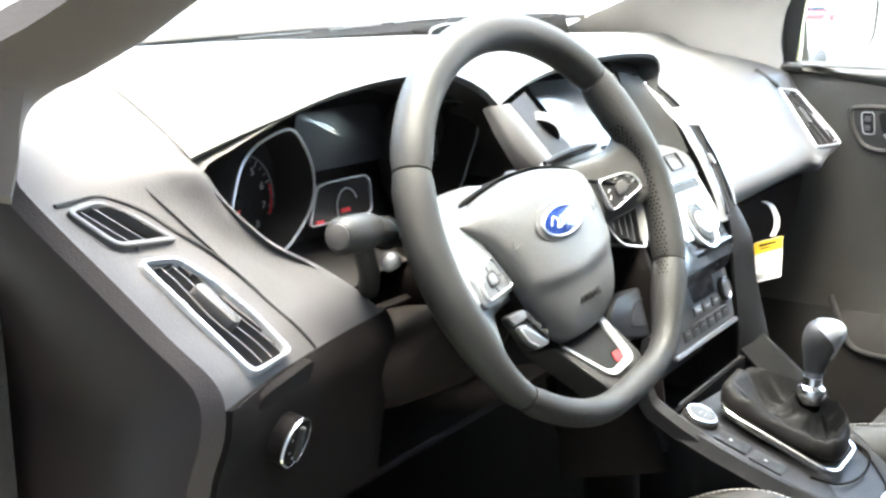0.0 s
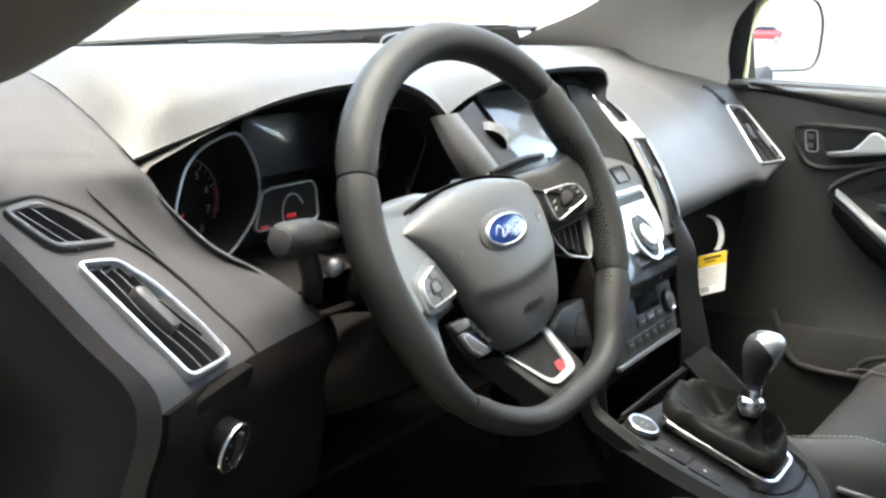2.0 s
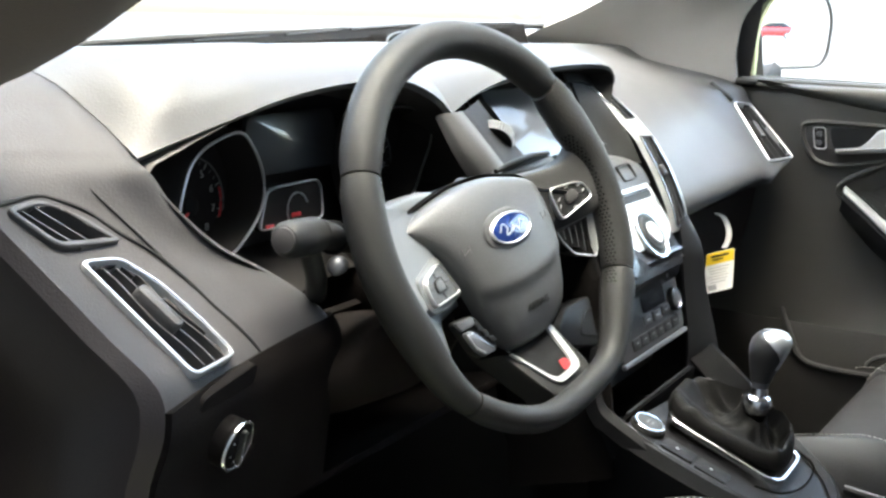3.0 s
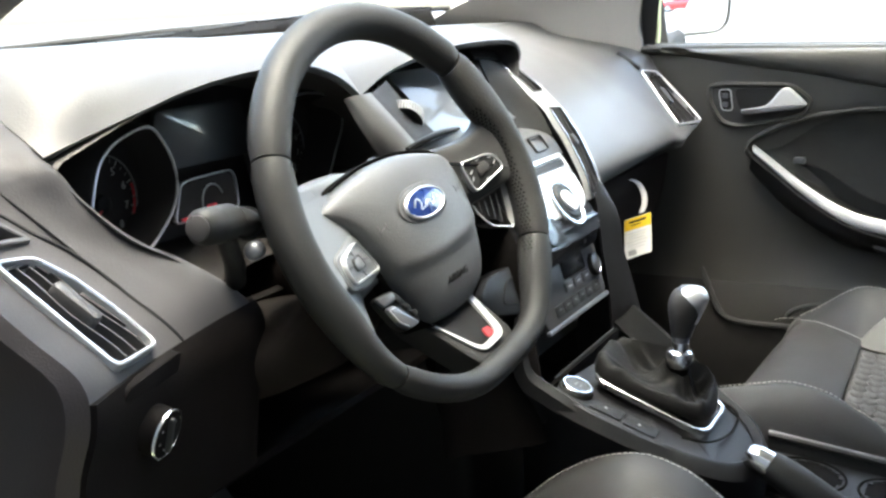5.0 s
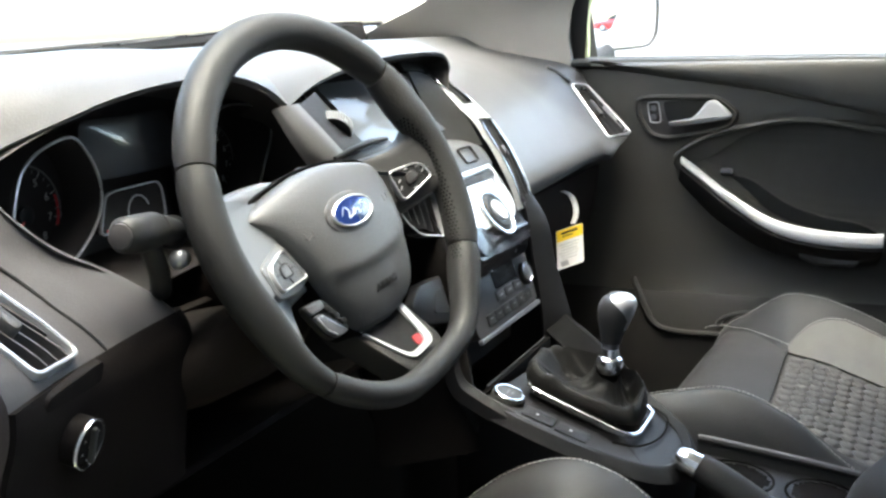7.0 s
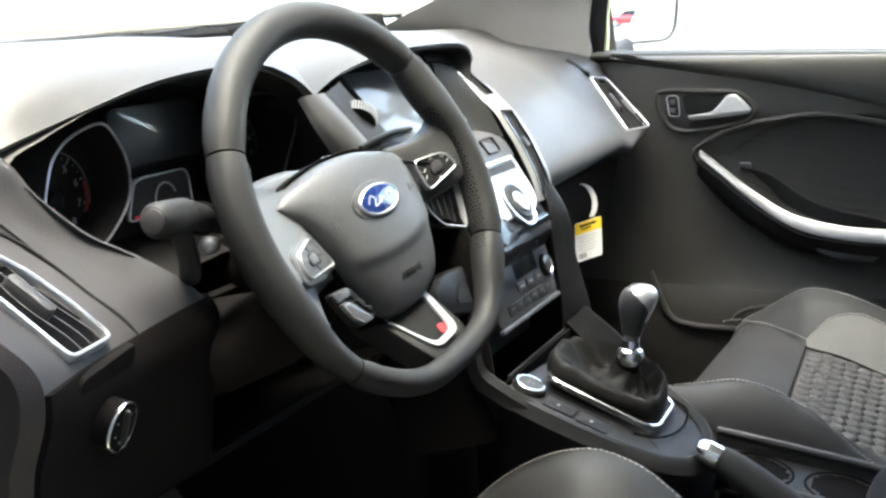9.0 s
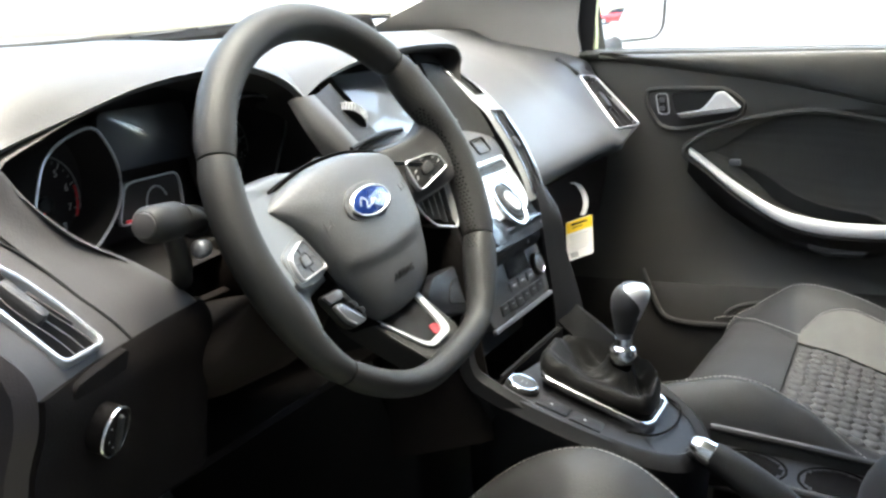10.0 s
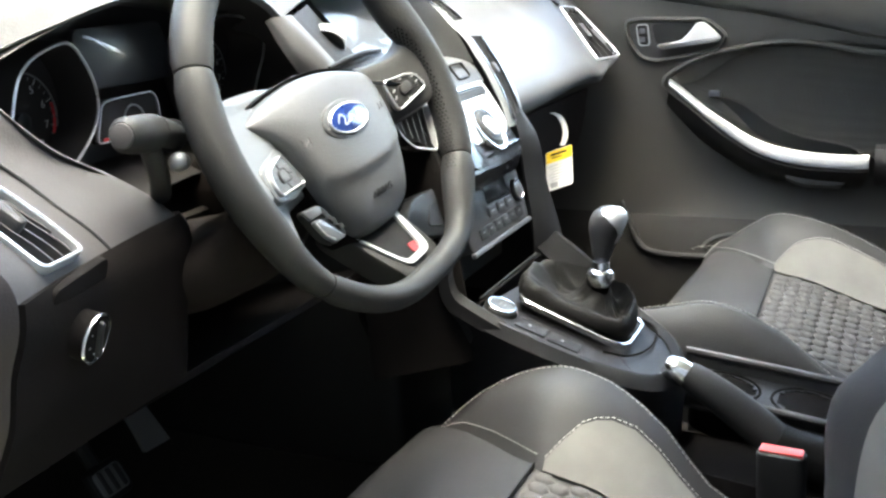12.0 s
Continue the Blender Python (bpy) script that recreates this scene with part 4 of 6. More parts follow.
    part("fork_trim", grid(rows), SILVERPAINT, low, "bright silver fork")
    ring = rounded([(-.0325, -.070), (-.0162, -.1158), (.0115, -.1158), (.0270, -.070)], .005)
    part("inlay", grid([[FM @ Vector((p.x, p.y, .0012 + slope(p.y))) for p in ring], [FM @ Vector((p.x * .3, lerp(p.y, -.09, .7), .0012 + slope(lerp(p.y, -.09, .7)))) for p in ring]], True, True), BLACK, low)
    red = rounded([(-.001, -.1150), (.0095, -.1150), (.0120, -.1085), (.0025, -.1070)], .0015)
    part("red_flash", grid([[FM @ Vector((p.x, p.y, h + slope(p.y))) for p in red] for h in (.001, .0020)], True, True), FLASHRED, low)


build_wheel()


def column():
    c = thing("steering_column", (-.36, .10, .80), "dark plastic shroud round the steering column", "steering column")
    rows = []
    for d, w, h, dz in ((-.045, .030, .030, -.005), (-.07, .034, .036, -.015), (-.10, .037, .040, -.022), (-.17, .042, .044, -.028)):
        o = HUB + WN * d
        rows.append([o + V3(w * math.cos(a), 0, 0) + WV * (h * math.sin(a)) * (1 if math.sin(a) > 0 else 1.25) + V3(0, 0, dz) for a in (2 * math.pi * k / 28 for k in range(28))])
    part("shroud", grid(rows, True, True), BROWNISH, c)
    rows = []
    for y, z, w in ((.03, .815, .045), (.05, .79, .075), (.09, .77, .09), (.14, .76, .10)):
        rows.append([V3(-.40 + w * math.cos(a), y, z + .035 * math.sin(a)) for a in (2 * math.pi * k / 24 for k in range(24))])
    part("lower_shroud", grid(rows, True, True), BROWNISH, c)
    part("lever_knob", lathe(basis(V3(-.486, .055, .8655), V3(.35, -.9, .1).normalized(), V3(.1, .1, 1).normalized(), V3(-.9, -.35, .15).normalized()), [(.0062, -.01), (.0068, 0), (.006, .003), (.0035, .005), (.0005, .0055)], 20), GUNMETAL, c)
    # near stalk
    s = thing("indicator_stalk", (-.47, .08, .87), "dark grey indicator stalk with a twist end", "stalk")
    a = [V3(-.425, .085, .868), V3(-.455, .075, .876), V3(-.480, .068, .884), V3(-.498, .064, .889)]
    part("arm", tube(spline(a, 4), [.0095 + .003 * k / 12 for k in range(13)], 16, flat=.85), BLACK, s)
    part("twist_end", tube([V3(-.498, .064, .888), V3(-.499, .0637, .888), V3(-.520, .058, .890), V3(-.536, .055, .892), V3(-.540, .0545, .8923)], [.0090, .0124, .0128, .0120, .009], 20), BLACK, s)
    part("end_cap", tube([V3(-.5395, .0545, .8922), V3(-.5425, .0538, .8926), V3(-.5435, .0535, .8927)], [.0088, .0080, .004], 16), OUTER, s)
    part("collar", tube([V3(-.468, .071, .880), V3(-.471, .070, .881)], .0120, 18), BLACK, s)
    b = [V3(-.502, .066, .884), V3(-.496, .068, .872), V3(-.486, .072, .856), V3(-.470, .085, .838)]
    part("stem", tube(spline(b, 4), .0075, 10), BLACK, s)
    s = thing("wiper_stalk", (-.22, .08, .90), "dark grey wiper stalk with a pale end", "stalk")
    part("arm", tube([V3(-.28, .07, .880), V3(-.245, .062, .900), V3(-.20, .06, .902), V3(-.165, .06, .903), V3(-.158, .06, .903)], [.008, .008, .0095, .0095, .006], 16, flat=.8), HARD, s)
    part("tip", tube([V3(-.262, .058, .905), V3(-.240, .055, .909), V3(-.205, .054, .9125), V3(-.17, .055, .912)], [.002, .003, .003, .002], 10), BLACK, s)


column()

# ---- centre stack ----
stack = thing("centre_stack", (0, .05, .70), "silver and black centre stack with audio and climate panels", "control panel")
SU, SV = V3(1, 0, 0), V3(0, .60, .80)
SN = SU.cross(SV)


def on_stack(x, z, out=0.0):
    """A frame on the sloping face of the stack at that height."""
    return basis(V3(x, .030 + (z - .818) * .75, z) + SN * out, SU, SV, SN)


def centre_stack():
    # display recess under the brow
    o = [V3(-.150, .138, .961), V3(-.115, .131, .969), V3(-.03, .127, .977), V3(.05, .123, .979), V3(.103, .117, .974), V3(.118, .117, .958), V3(.102, .112, .928), V3(.088, .100, .890), V3(.02, .096, .880), V3(-.09, .096, .882), V3(-.135, .104, .900), V3(-.148, .116, .935)]
    lip = spline(o, 3, True)
    back = [V3(lerp(p.x, -.01, .12), p.y + .03, lerp(p.z, .925, .16) + .003) for p in lip]
    part("recess", grid([lip, back], True), SHOULDER, stack)
    m = basis(V3(-.005, .131, .928), V3(1, 0, 0), V3(0, .66, .75), V3(0, -.75, .66))
    part("display", slab(m, rounded([(-.132, -.044), (.105, -.044), (.105, .042), (-.128, .042)], .005), -.01, .0, .001), SCREEN, stack, "blank glossy display")
    bm = bmesh.new()
    bm.faces.new([bm.verts.new(p + V3(0, .01, 0)) for p in back])
    # back wall blackened: the shade under the brow is in its colour
    part("recess_back", bm, CAVITY, stack)
    # cheek between cluster and display, with the knurled wheel
    rows = skin([[V3(-0.235, .131, .944), V3(-0.223, .110, .915), V3(-0.208, .092, .890), V3(-0.188, .075, .86)], [V3(-0.208, .126, .946), V3(-0.196, .104, .917), V3(-0.183, .086, .892), V3(-0.168, .07, .86)], [V3(-0.158, .136, .955), V3(-0.148, .114, .925), V3(-0.136, .092, .898), V3(-0.128, .07, .86)]], 3, 4)
    part("cheek", shell(rows, .004), DECKGREY, stack)
    rows = skin([[V3(-.238, .134, .944), V3(-.232, .120, .915), V3(-.218, .106, .884), V3(-.20, .095, .852)], [V3(-.236, .128, .947), V3(-.226, .110, .917), V3(-.210, .092, .887), V3(-.194, .080, .854)], [V3(-.226, .123, .948), V3(-.212, .101, .918), V3(-.197, .083, .888), V3(-.184, .072, .855)], [V3(-.208, .124, .948), V3(-.196, .102, .918), V3(-.183, .084, .889), V3(-.172, .071, .857)]], 3, 4)
    part("trim_strip", shell(rows, .006), SOFT, stack)
    run, face = V3(.027, -.0214, -.0243).normalized(), V3(-.30, -.66, .69)
    axis = face.cross(run).normalized()
    face = run.cross(axis)
    wm = basis(V3(-.158, .1125, .9235) - face * .007, run, -face, axis)
    knurl = part("thumbwheel", lathe(wm, [(.015, -.0065), (.0178, -.0055), (.0178, .0055), (.015, .0065)], 40), BLACK, stack, "knurled silver thumbwheel")
    for k in range(40):
        a = 2 * math.pi * k / 40
        for h in (-.0042, 0, .0042):
            part("ridge", block(wm @ Matrix.Rotation(a, 4, "Z") @ Matrix.Translation((.0172, 0, h)) @ Matrix.Rotation(math.pi / 2, 4, "Y"), .0034, .0016, .0012, .0004, 1), GUNSPOKE, knurl)
    # upper black shoulders beside the display, down to the audio panel
    rows = skin([[V3(x, .096, .884), V3(x, .079, .878), V3(x, .066, .869), V3(x, .055, .853)] for x in (-.094, -.04, .03, .093)], 2, 3)
    part("shelf", shell(rows, .005), HARD, stack)
    rows = skin([[V3(.056, .140, .962), V3(.056, .126, .932), V3(.056, .112, .904), V3(.058, .095, .880)], [V3(.078, .136, .960), V3(.078, .116, .931), V3(.077, .103, .902), V3(.077, .086, .877)], [V3(.096, .130, .953), V3(.096, .105, .927), V3(.096, .086, .905), V3(.095, .068, .874)]], 3, 4)
    part("shoulder", shell(rows, .003), SHOULDER, stack)
    rows = [[V3(.050, .142, .964), V3(.080, .138, .962), V3(.104, .136, .957), V3(.132, .140, .952)], [V3(.050, .160, .990), V3(.080, .156, .988), V3(.110, .150, .984), V3(.136, .152, .972)]]
    part("brow_end", shell(rows, .003), SHOULDER, stack)
    part("shelf_key", frame_ring(on_stack(.045, .868, .003), rounded([(-.018, -.010), (.018, -.010), (.018, .010), (-.018, .010)], .003), .0012, -.002, .001, .0004), BLACK, stack)
    # silver face
    face = rounded([(-.078, -.052), (.078, -.052), (.092, .048), (-.092, .048)], .010)
    m = on_stack(0, .818)
    part("audio_base", slab(m, face, -.02, -.003, .002), GLOSS, stack, "piano black lower half")
    plate = rounded([(-.083, -.021), (.060, -.024), (.084, -.008), (.0915, .0475), (-.0915, .0475)], .008)
    part("audio_face", slab(m, plate, -.010, .0, .0015), SILVERPAINT, stack, "satin silver audio panel")
    part("disc_slot", slab(m @ Matrix.Translation((0, .0335, .0005)), rounded([(-.075, -.0045), (.078, -.0045), (.079, .0045), (-.075, .0045)], .002), -.004, .0006, 0), BLACK, stack)
    part("slot_lip", block(m @ Matrix.Translation((0, .0420, 0)), .160, .005, .003, .001), SATIN, stack)
    for s in (-1, 1):
        part("corner_key", frame_ring(m @ Matrix.Translation((s * .074, .0215, .0002)), rounded([(-.008, -.006), (.008, -.006), (.008, .006), (-.008, .006)], .002), .0008, -.001, .0006, .0002), BLACK, stack)
        if s < 0:
            part("side_key", slab(m @ Matrix.Translation((s * .052, -.030, 0)), rounded([(-.020, -.016), (.020, -.016), (.020, .012), (-.020, .016)], .004), -.002, .0015, .001), GLOSS, stack)
    # volume knob
    k = m @ Matrix.Translation((.0155, -.0105, 0)) @ Matrix.Diagonal((.84, .84, 1, 1))
    knob = part("volume_knob", lathe(k, [(.0345, -.002), (.0345, .003), (.0335, .0046), (.0315, .0046), (.0305, .003)], 44), CHROME, stack, "round volume knob in a chrome ring")
    part("knob_well", lathe(k, [(.0308, .002), (.0285, .0035), (.0245, .0038), (.0225, .0055), (.0140, .0060)], 40), BLACK, knob)
    part("knob_face", lathe(k, [(.0150, .0050), (.0148, .0078), (.0138, .0086), (.0118, .0084), (.0108, .0076), (.0005, .0076)], 36), SILVERPAINT, knob, "pale silver disc")
    # gloss chin below
    cm = basis(V3(0, .010, .772), SU, V3(0, -.22, .975).normalized(), SU.cross(V3(0, -.22, .975).normalized()))
    part("chin", slab(cm, rounded([(-.088, -.020), (.088, -.020), (.082, .018), (-.082, .018)], .006), -.03, .0, .002), GLOSS, stack)
    part("core", block(basis(V3(0, .27, .42), SU, V3(0, 1, 0), V3(0, 0, 1)), .20, .36, .42, .01), BLACK, stack)
    # climate panel
    cu, cv = V3(1, 0, 0), V3(0, .30, .954)
    cn = cu.cross(cv)
    c = basis(V3(.02, .012, .722), cu, cv, cn)
    clim = part("climate_panel", slab(c, rounded([(-.105, -.028), (.072, -.028), (.078, .036), (-.110, .036)], .006), -.03, 0, .002), HARD, stack)
    part("readout", slab(c @ Matrix.Translation((0, .020, 0)), rounded([(-.032, -.010), (.032, -.010), (.032, .010), (-.032, .010)], .002), -.001, .0012, .0005), GLOSS, clim)
    for i in range(3):
        part("key", block(c @ Matrix.Translation((-.026 + .026 * i, .002, 0)), .022, .011, .002, .0015), HARD, clim)
        part("key_mark", block(c @ Matrix.Translation((-.026 + .026 * i, .002, .002)), .009, .0015, .0004, .0002), GREYPRINT, clim)
    for i in range(6):
        part("key", block(c @ Matrix.Translation((-.065 + .022 * i, -.015, 0)), .0205, .012, .0015, .0008), BLACK, clim)
        part("key_mark", block(c @ Matrix.Translation((-.065 + .022 * i, -.014, .0015)), .006, .0012, .0004, .0002), GREYDARK, clim)
    part("lower_strip", block(c @ Matrix.Translation((-.016, -.030, -.003)), .176, .005, .005, .001), GUNMETAL, clim)
    low = part("lower_panel", slab(c, rounded([(-.217, .037), (-.199, .017), (-.150, .005), (-.114, .001), (-.114, .053), (-.192, .053)], .006), -.020, -.001, .003), DECKGREY, stack, "dark grey panel with a small hatch")
    part("hatch", frame_ring(c, rounded([(-.180, .023), (-.127, .011), (-.127, .043), (-.162, .041)], .005), .0010, -.003, .0002, .0002), BLACK, low)
    for x in (.054, -.112):
        kk = c @ Matrix.Translation((x, .008, 0)) @ Matrix.Diagonal((.80, .80, .45, 1))
        kn = part("climate_knob", lathe(kk, [(.0165, -.001), (.0165, .010), (.0155, .0125), (.0135, .0125), (.0130, .0115)], 32), BLACK, clim)
        part("knob_ring", lathe(kk, [(.0152, .0124), (.0152, .0137), (.0142, .0142), (.0130, .0137), (.0130, .0120)], 32), CHROME, kn)
        part("knob_face", lathe(kk, [(.0128, .0118), (.012, .0128), (.0005, .0130)], 28), SPOKEDARK, kn)
    # satin band with two outlets, between the panels and the passenger's pad
    le = spline([V3(.098, y, z) for y, z in ((.143, .955), (.132, .945), (.106, .9245), (.081, .902), (.0685, .883), (.057, .8655), (.0385, .8295), (.031, .8065), (.029, .798))], 4)
    ri = spline([V3(.128, y, z) for y, z in ((.138, .961), (.1265, .950), (.0953, .927), (.0675, .9003), (.054, .882), (.0431, .865), (.0258, .8286), (.0208, .8072), (.019, .799))], 4)

    def band(i, a, out=0.0):
        return le[i].lerp(ri[i], a) + SN * (.003 * math.sin(math.pi * a) + out)
    cols = (0, .10, .24, .50, .76, .90, 1)
    spans = ((4, 9), (12, 29))
    bm = bmesh.new()
    vs = [[bm.verts.new(band(i, a)) for a in cols] for i in range(len(le))]
    for i in range(len(le) - 1):
        for k in range(len(cols) - 1):
            if not (k in (2, 3) and any(a <= i < c for a, c in spans)):
                bm.faces.new((vs[i][k], vs[i][k + 1], vs[i + 1][k + 1], vs[i + 1][k]))
    bmesh.ops.solidify(bm, geom=bm.faces[:], thickness=.002)
    part("outlet_band", bm, SILVERPAINT, stack, "satin silver band")
    for a0, a1 in spans:
        v = part("outlet", grid([[band(i, a, d) for a, d in ((.22, 0), (.24, -.012), (.76, -.012), (.78, 0))] for i in range(a0, a1 + 1)]), BLACK, stack)
        loop = [band(i, .23, .0008) for i in range(a0, a1 + 1)] + [band(i, .77, .0008) for i in range(a1, a0 - 1, -1)]
        part("outlet_bezel", tube(loop, .0012, 6, True), CHROME, v, "bright chrome surround")
        for k, a in enumerate((.40, .58) if a1 - a0 > 8 else (.5,)):
            pts = [band(i, a + .03 * math.sin((i - a0) * .9), -.003) for i in range(a0, a1 + 1)]
            part("slat", grid([[p + SN * .003 - SU * .0006, p + SN * .003 + SU * .0006, p - SN * .006 + SU * .0006, p - SN * .006 - SU * .0006] for p in pts], True, True), HARD, v)
    part("slider", block(basis(band(20, .5, -.005), SU, SV, SN), .010, .014, .006, .002), HARD, v)
    for s in (-1, 1):
        # outer flanks; the left one is blackened to stand for shade
        rows = skin([[V3(s * .122, .125, .950), V3(s * .122, .090, .905), V3(s * .120, .045, .845), V3(s * .106, .020, .795), V3(s * .106, .012, .735), V3(s * .108, .004, .672), V3(s * .110, .004, .60)],
                     [V3(s * .127, .124, .950), V3(s * .127, .087, .905), V3(s * .127, .040, .845), V3(s * .122, .010, .79), V3(s * .126, .002, .735), V3(s * .132, -.012, .670), V3(s * .138, -.020, .60)],
                     [V3(s * .131, .130, .948), V3(s * .132, .095, .900), V3(s * .134, .055, .840), V3(s * .137, .014, .785), V3(s * .142, .004, .730), V3(s * .152, -.010, .665), V3(s * .162, -.020, .60)],
                     [V3(s * .132, .150, .945), V3(s * .138, .130, .895), V3(s * .145, .11, .835), V3(s * .155, .10, .775), V3(s * .165, .09, .720), V3(s * .175, .08, .650), V3(s * .185, .07, .58)]], 3, 4)
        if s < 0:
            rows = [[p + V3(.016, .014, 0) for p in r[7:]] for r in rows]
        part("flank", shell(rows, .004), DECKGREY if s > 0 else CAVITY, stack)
    am = basis(V3(-.133, .036, .829), V3(1, 0, 0), V3(0, .12, .99).normalized(), V3(0, -.99, .12).normalized())
    ao = rounded([(-.056, .024), (-.0525, .0150), (-.0385, .0010), (-.0163, -.0130), (.034, -.0240), (.040, .026)], .005)
    v = part("outlet", slab(am, inset(ao, .002), -.028, -.020, 0), BLACK, stack)
    # duct walls carry their shade as colour
    part("outlet_duct", grid([[am @ Vector((p.x, p.y, d)) for p in ao] for d in (.001, -.025)], True), CAVITY, v)
    part("outlet_bezel", frame_ring(am, ao, .0022, -.012, .002), SILVERPAINT, v, "silver lower edge")
    for i in range(5):
        x = -.034 + .014 * i
        part("slat", grid([[am @ Vector((x + .010 * t + a, .022 - (.020 + .006 * i) * t, d)) for a, d in ((-.0007, -.003), (.0007, -.003), (.0007, -.014), (-.0007, -.014))] for t in (0, .5, .96)], True, True), HARD, v)
    rows = skin([[V3(x, .10, .80), V3(x, .06, .74), V3(x, .05, .68), V3(x, .05, .64)] for x in (-.12, 0, .12)], 2, 2)
    part("inner_back", shell(rows, .004), BLACK, stack)


centre_stack()


# ---- centre console ----
def deck(x, y, up=0.0):
    """A point on the sloping upper deck of the console."""
    return V3(x, y, .651 + .38 * (y + .026) + up)


DN = V3(0, -.355, .935)
DV = V3(0, .935, .355)


def deck_frame(x, y, up=0.0):
    return basis(deck(x, y) + DN * up, V3(1, 0, 0), DV, DN)


console = thing("centre_console", (0, -.15, .45), "dark centre console with a sloping deck and silver edging", "console")


def build_console():
    # rim of the deck from the left foot of the stack round the tail to the right
    rim = [V3(-.105, .030, .672), V3(-.128, .004, .663), V3(-.138, -.030, .649), V3(-.1395, -.087, .628), V3(-.131, -.140, .608), V3(-.113, -.178, .593), V3(-.085, -.197, .586), V3(-.050, -.203, .584), V3(-.020, -.199, .586), V3(.014, -.181, .592), V3(.042, -.147, .605), V3(.068, -.103, .622), V3(.090, -.035, .638), V3(.098, -.012, .630), V3(.104, .008, .618)]
    rim = spline(rim, 4)
    inner = [deck(lerp(p.x, -.02, .13), lerp(p.y, -.09, .10), -.006) for p in rim]
    inner = [V3(q.x, q.y, min(q.z, p.z + .006)) for p, q in zip(rim, inner)]
    top = [p.lerp(q, .3) + V3(0, 0, .003) for p, q in zip(rim, inner)]
    out1 = [p + V3((p.x) * .05, (p.y + .09) * .05, -.012) for p in rim]
    out2 = [V3(p.x * .95, p.y, p.z - .06) for p in rim]
    out3 = [V3(p.x * .90, p.y, .40) for p in rim]
    part("deck_rim", shell([inner, top, rim, out1, out2, out3], .004), DECKGREY, console)
    bm = bmesh.new()
    bm.faces.new([bm.verts.new(p + V3(0, 0, -.002)) for p in inner if p.y < -.008])
    part("deck", bm, DECKGREY, console)
    # cubby ahead of the lever, its inner shade put into the black
    rows = skin([[V3(x, -.008, .648), V3(x, -.002, .622), V3(x, .05, .598), V3(x, .11, .605), V3(x, .13, .69)] for x in (-.125, -.05, .03, .100)], 2, 3)
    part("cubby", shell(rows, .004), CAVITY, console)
    part("cubby_edge", tube([deck(x, -.010, -.001) for x in (-.105, -.05, .02, .075)], .0011, 6), BLACK, console)
    # foot of the stack running down along the boot, shade in its colour
    ridge = spline([V3(.142, -.006, .680), V3(.137, -.019, .666), V3(.122, -.044, .655), V3(.104, -.074, .640), V3(.088, -.104, .624)], 4)
    low = [V3(*p) for p in ((.112, .005, .655), (.105, -.018, .638), (.096, -.042, .620), (.088, -.070, .611), (.080, -.104, .602))]
    low = spline(low, 4)
    side = [V3(p.x + .012, p.y + .008, lerp(.60, .575, k / (len(ridge) - 1))) for k, p in enumerate(ridge)]
    part("flank_foot", shell([low, [p.lerp(q, .88) + V3(0, 0, .0015) for p, q in zip(low, ridge)], [p + V3(.002, 0, -.002) for p in ridge], [p + V3(.004, .002, -.010) for p in ridge], side], .003), FLANKSHADE, console)
    # lip that sweeps up from the deck to the stack
    lip = spline([V3(-.1290, -.100, .6120), V3(-.1335, -.065, .6300), V3(-.1375, -.035, .6465), V3(-.1390, -.016, .657), V3(-.1395, .001, .668), V3(-.1395, .008, .685), V3(-.138, .008, .706), V3(-.134, .008, .735)], 5)
    rows = [[p + V3(*o) for p in lip] for o in ((.018, .008, -.008), (.008, .003, -.0005), (.002, 0, .001), (-.003, .001, -.003), (-.004, .006, -.010), (.010, .008, -.012))]
    part("swept_lip", shell(rows, .003), DECKGREY, console)
    high = [p for p in lip if p.y > -.030]
    part("lip_side", shell([[p + V3(-.002, .004, -.008) for p in high], [p + V3(.004, .03, -.06) for p in high]], .003), DECKGREY, console)
    # keys and start button
    b = deck_frame(-.092, -.030, -.0075)
    start = thing("start_button", b.translation, "round engine start button with a silver ring", "button")
    part("collar", lathe(b, [(.0178, -.006), (.0178, .0005), (.017, .0015), (.0155, .0015)], 36), BLACK, start)
    part("ring", lathe(b, [(.0163, .001), (.0163, .0045), (.0152, .0055), (.0138, .0055), (.0132, .004)], 36), CHROME, start)
    part("cap", lathe(b, [(.0133, .002), (.0130, .0048), (.0005, .0052)], 32), SPOKEDARK, start)
    part("mark", block(b @ Matrix.Translation((0, .002, .0050)), .007, .0014, .0004, .0002), GREYDARK, start)
    part("mark", block(b @ Matrix.Translation((0, -.003, .0050)), .005, .0014, .0004, .0002), GREYDARK, start)
    for k, y in enumerate((-.066, -.100)):
        f = deck_frame(-.103, y, .0005) @ Matrix.Rotation(.06, 4, "Z")
        key = part("console_key", slab(f, rounded([(-.009, -.0168), (.013, -.0168), (.013, .0168), (-.009, .0168)], .002), -.0105, -.0072, .0006), DECKGREY, console, "flat dark key")
        part("key_mark", block(f @ Matrix.Translation((0, .002, -.0062)), .003, .003, .0003, .0002), GREYPRINT, key)
    # silver edging round the boot
    f = deck_frame(0, -.092, -.0015)
    out = rounded([(-.0725, -.066), (.018, -.066), (.028, .058), (-.070, .062)], .014, 6)
    part("boot_edging", frame_ring(f, out, .0042, -.002, .0042, .001), CHROME, console, "bright silver edging round the lever boot")
    groove = spline([V3(*p) for p in ((.030, -.142, .6015), (.0215, -.161, .5945), (-.009, -.1675, .592), (-.044, -.1655, .5925), (-.076, -.154, .597), (-.0905, -.134, .6045))], 5)
    part("deck_groove", tube([p + DN * .0018 for p in groove], .0011, 6), CAVITY, console)
    # lower rear part with cup holders
    top = .555
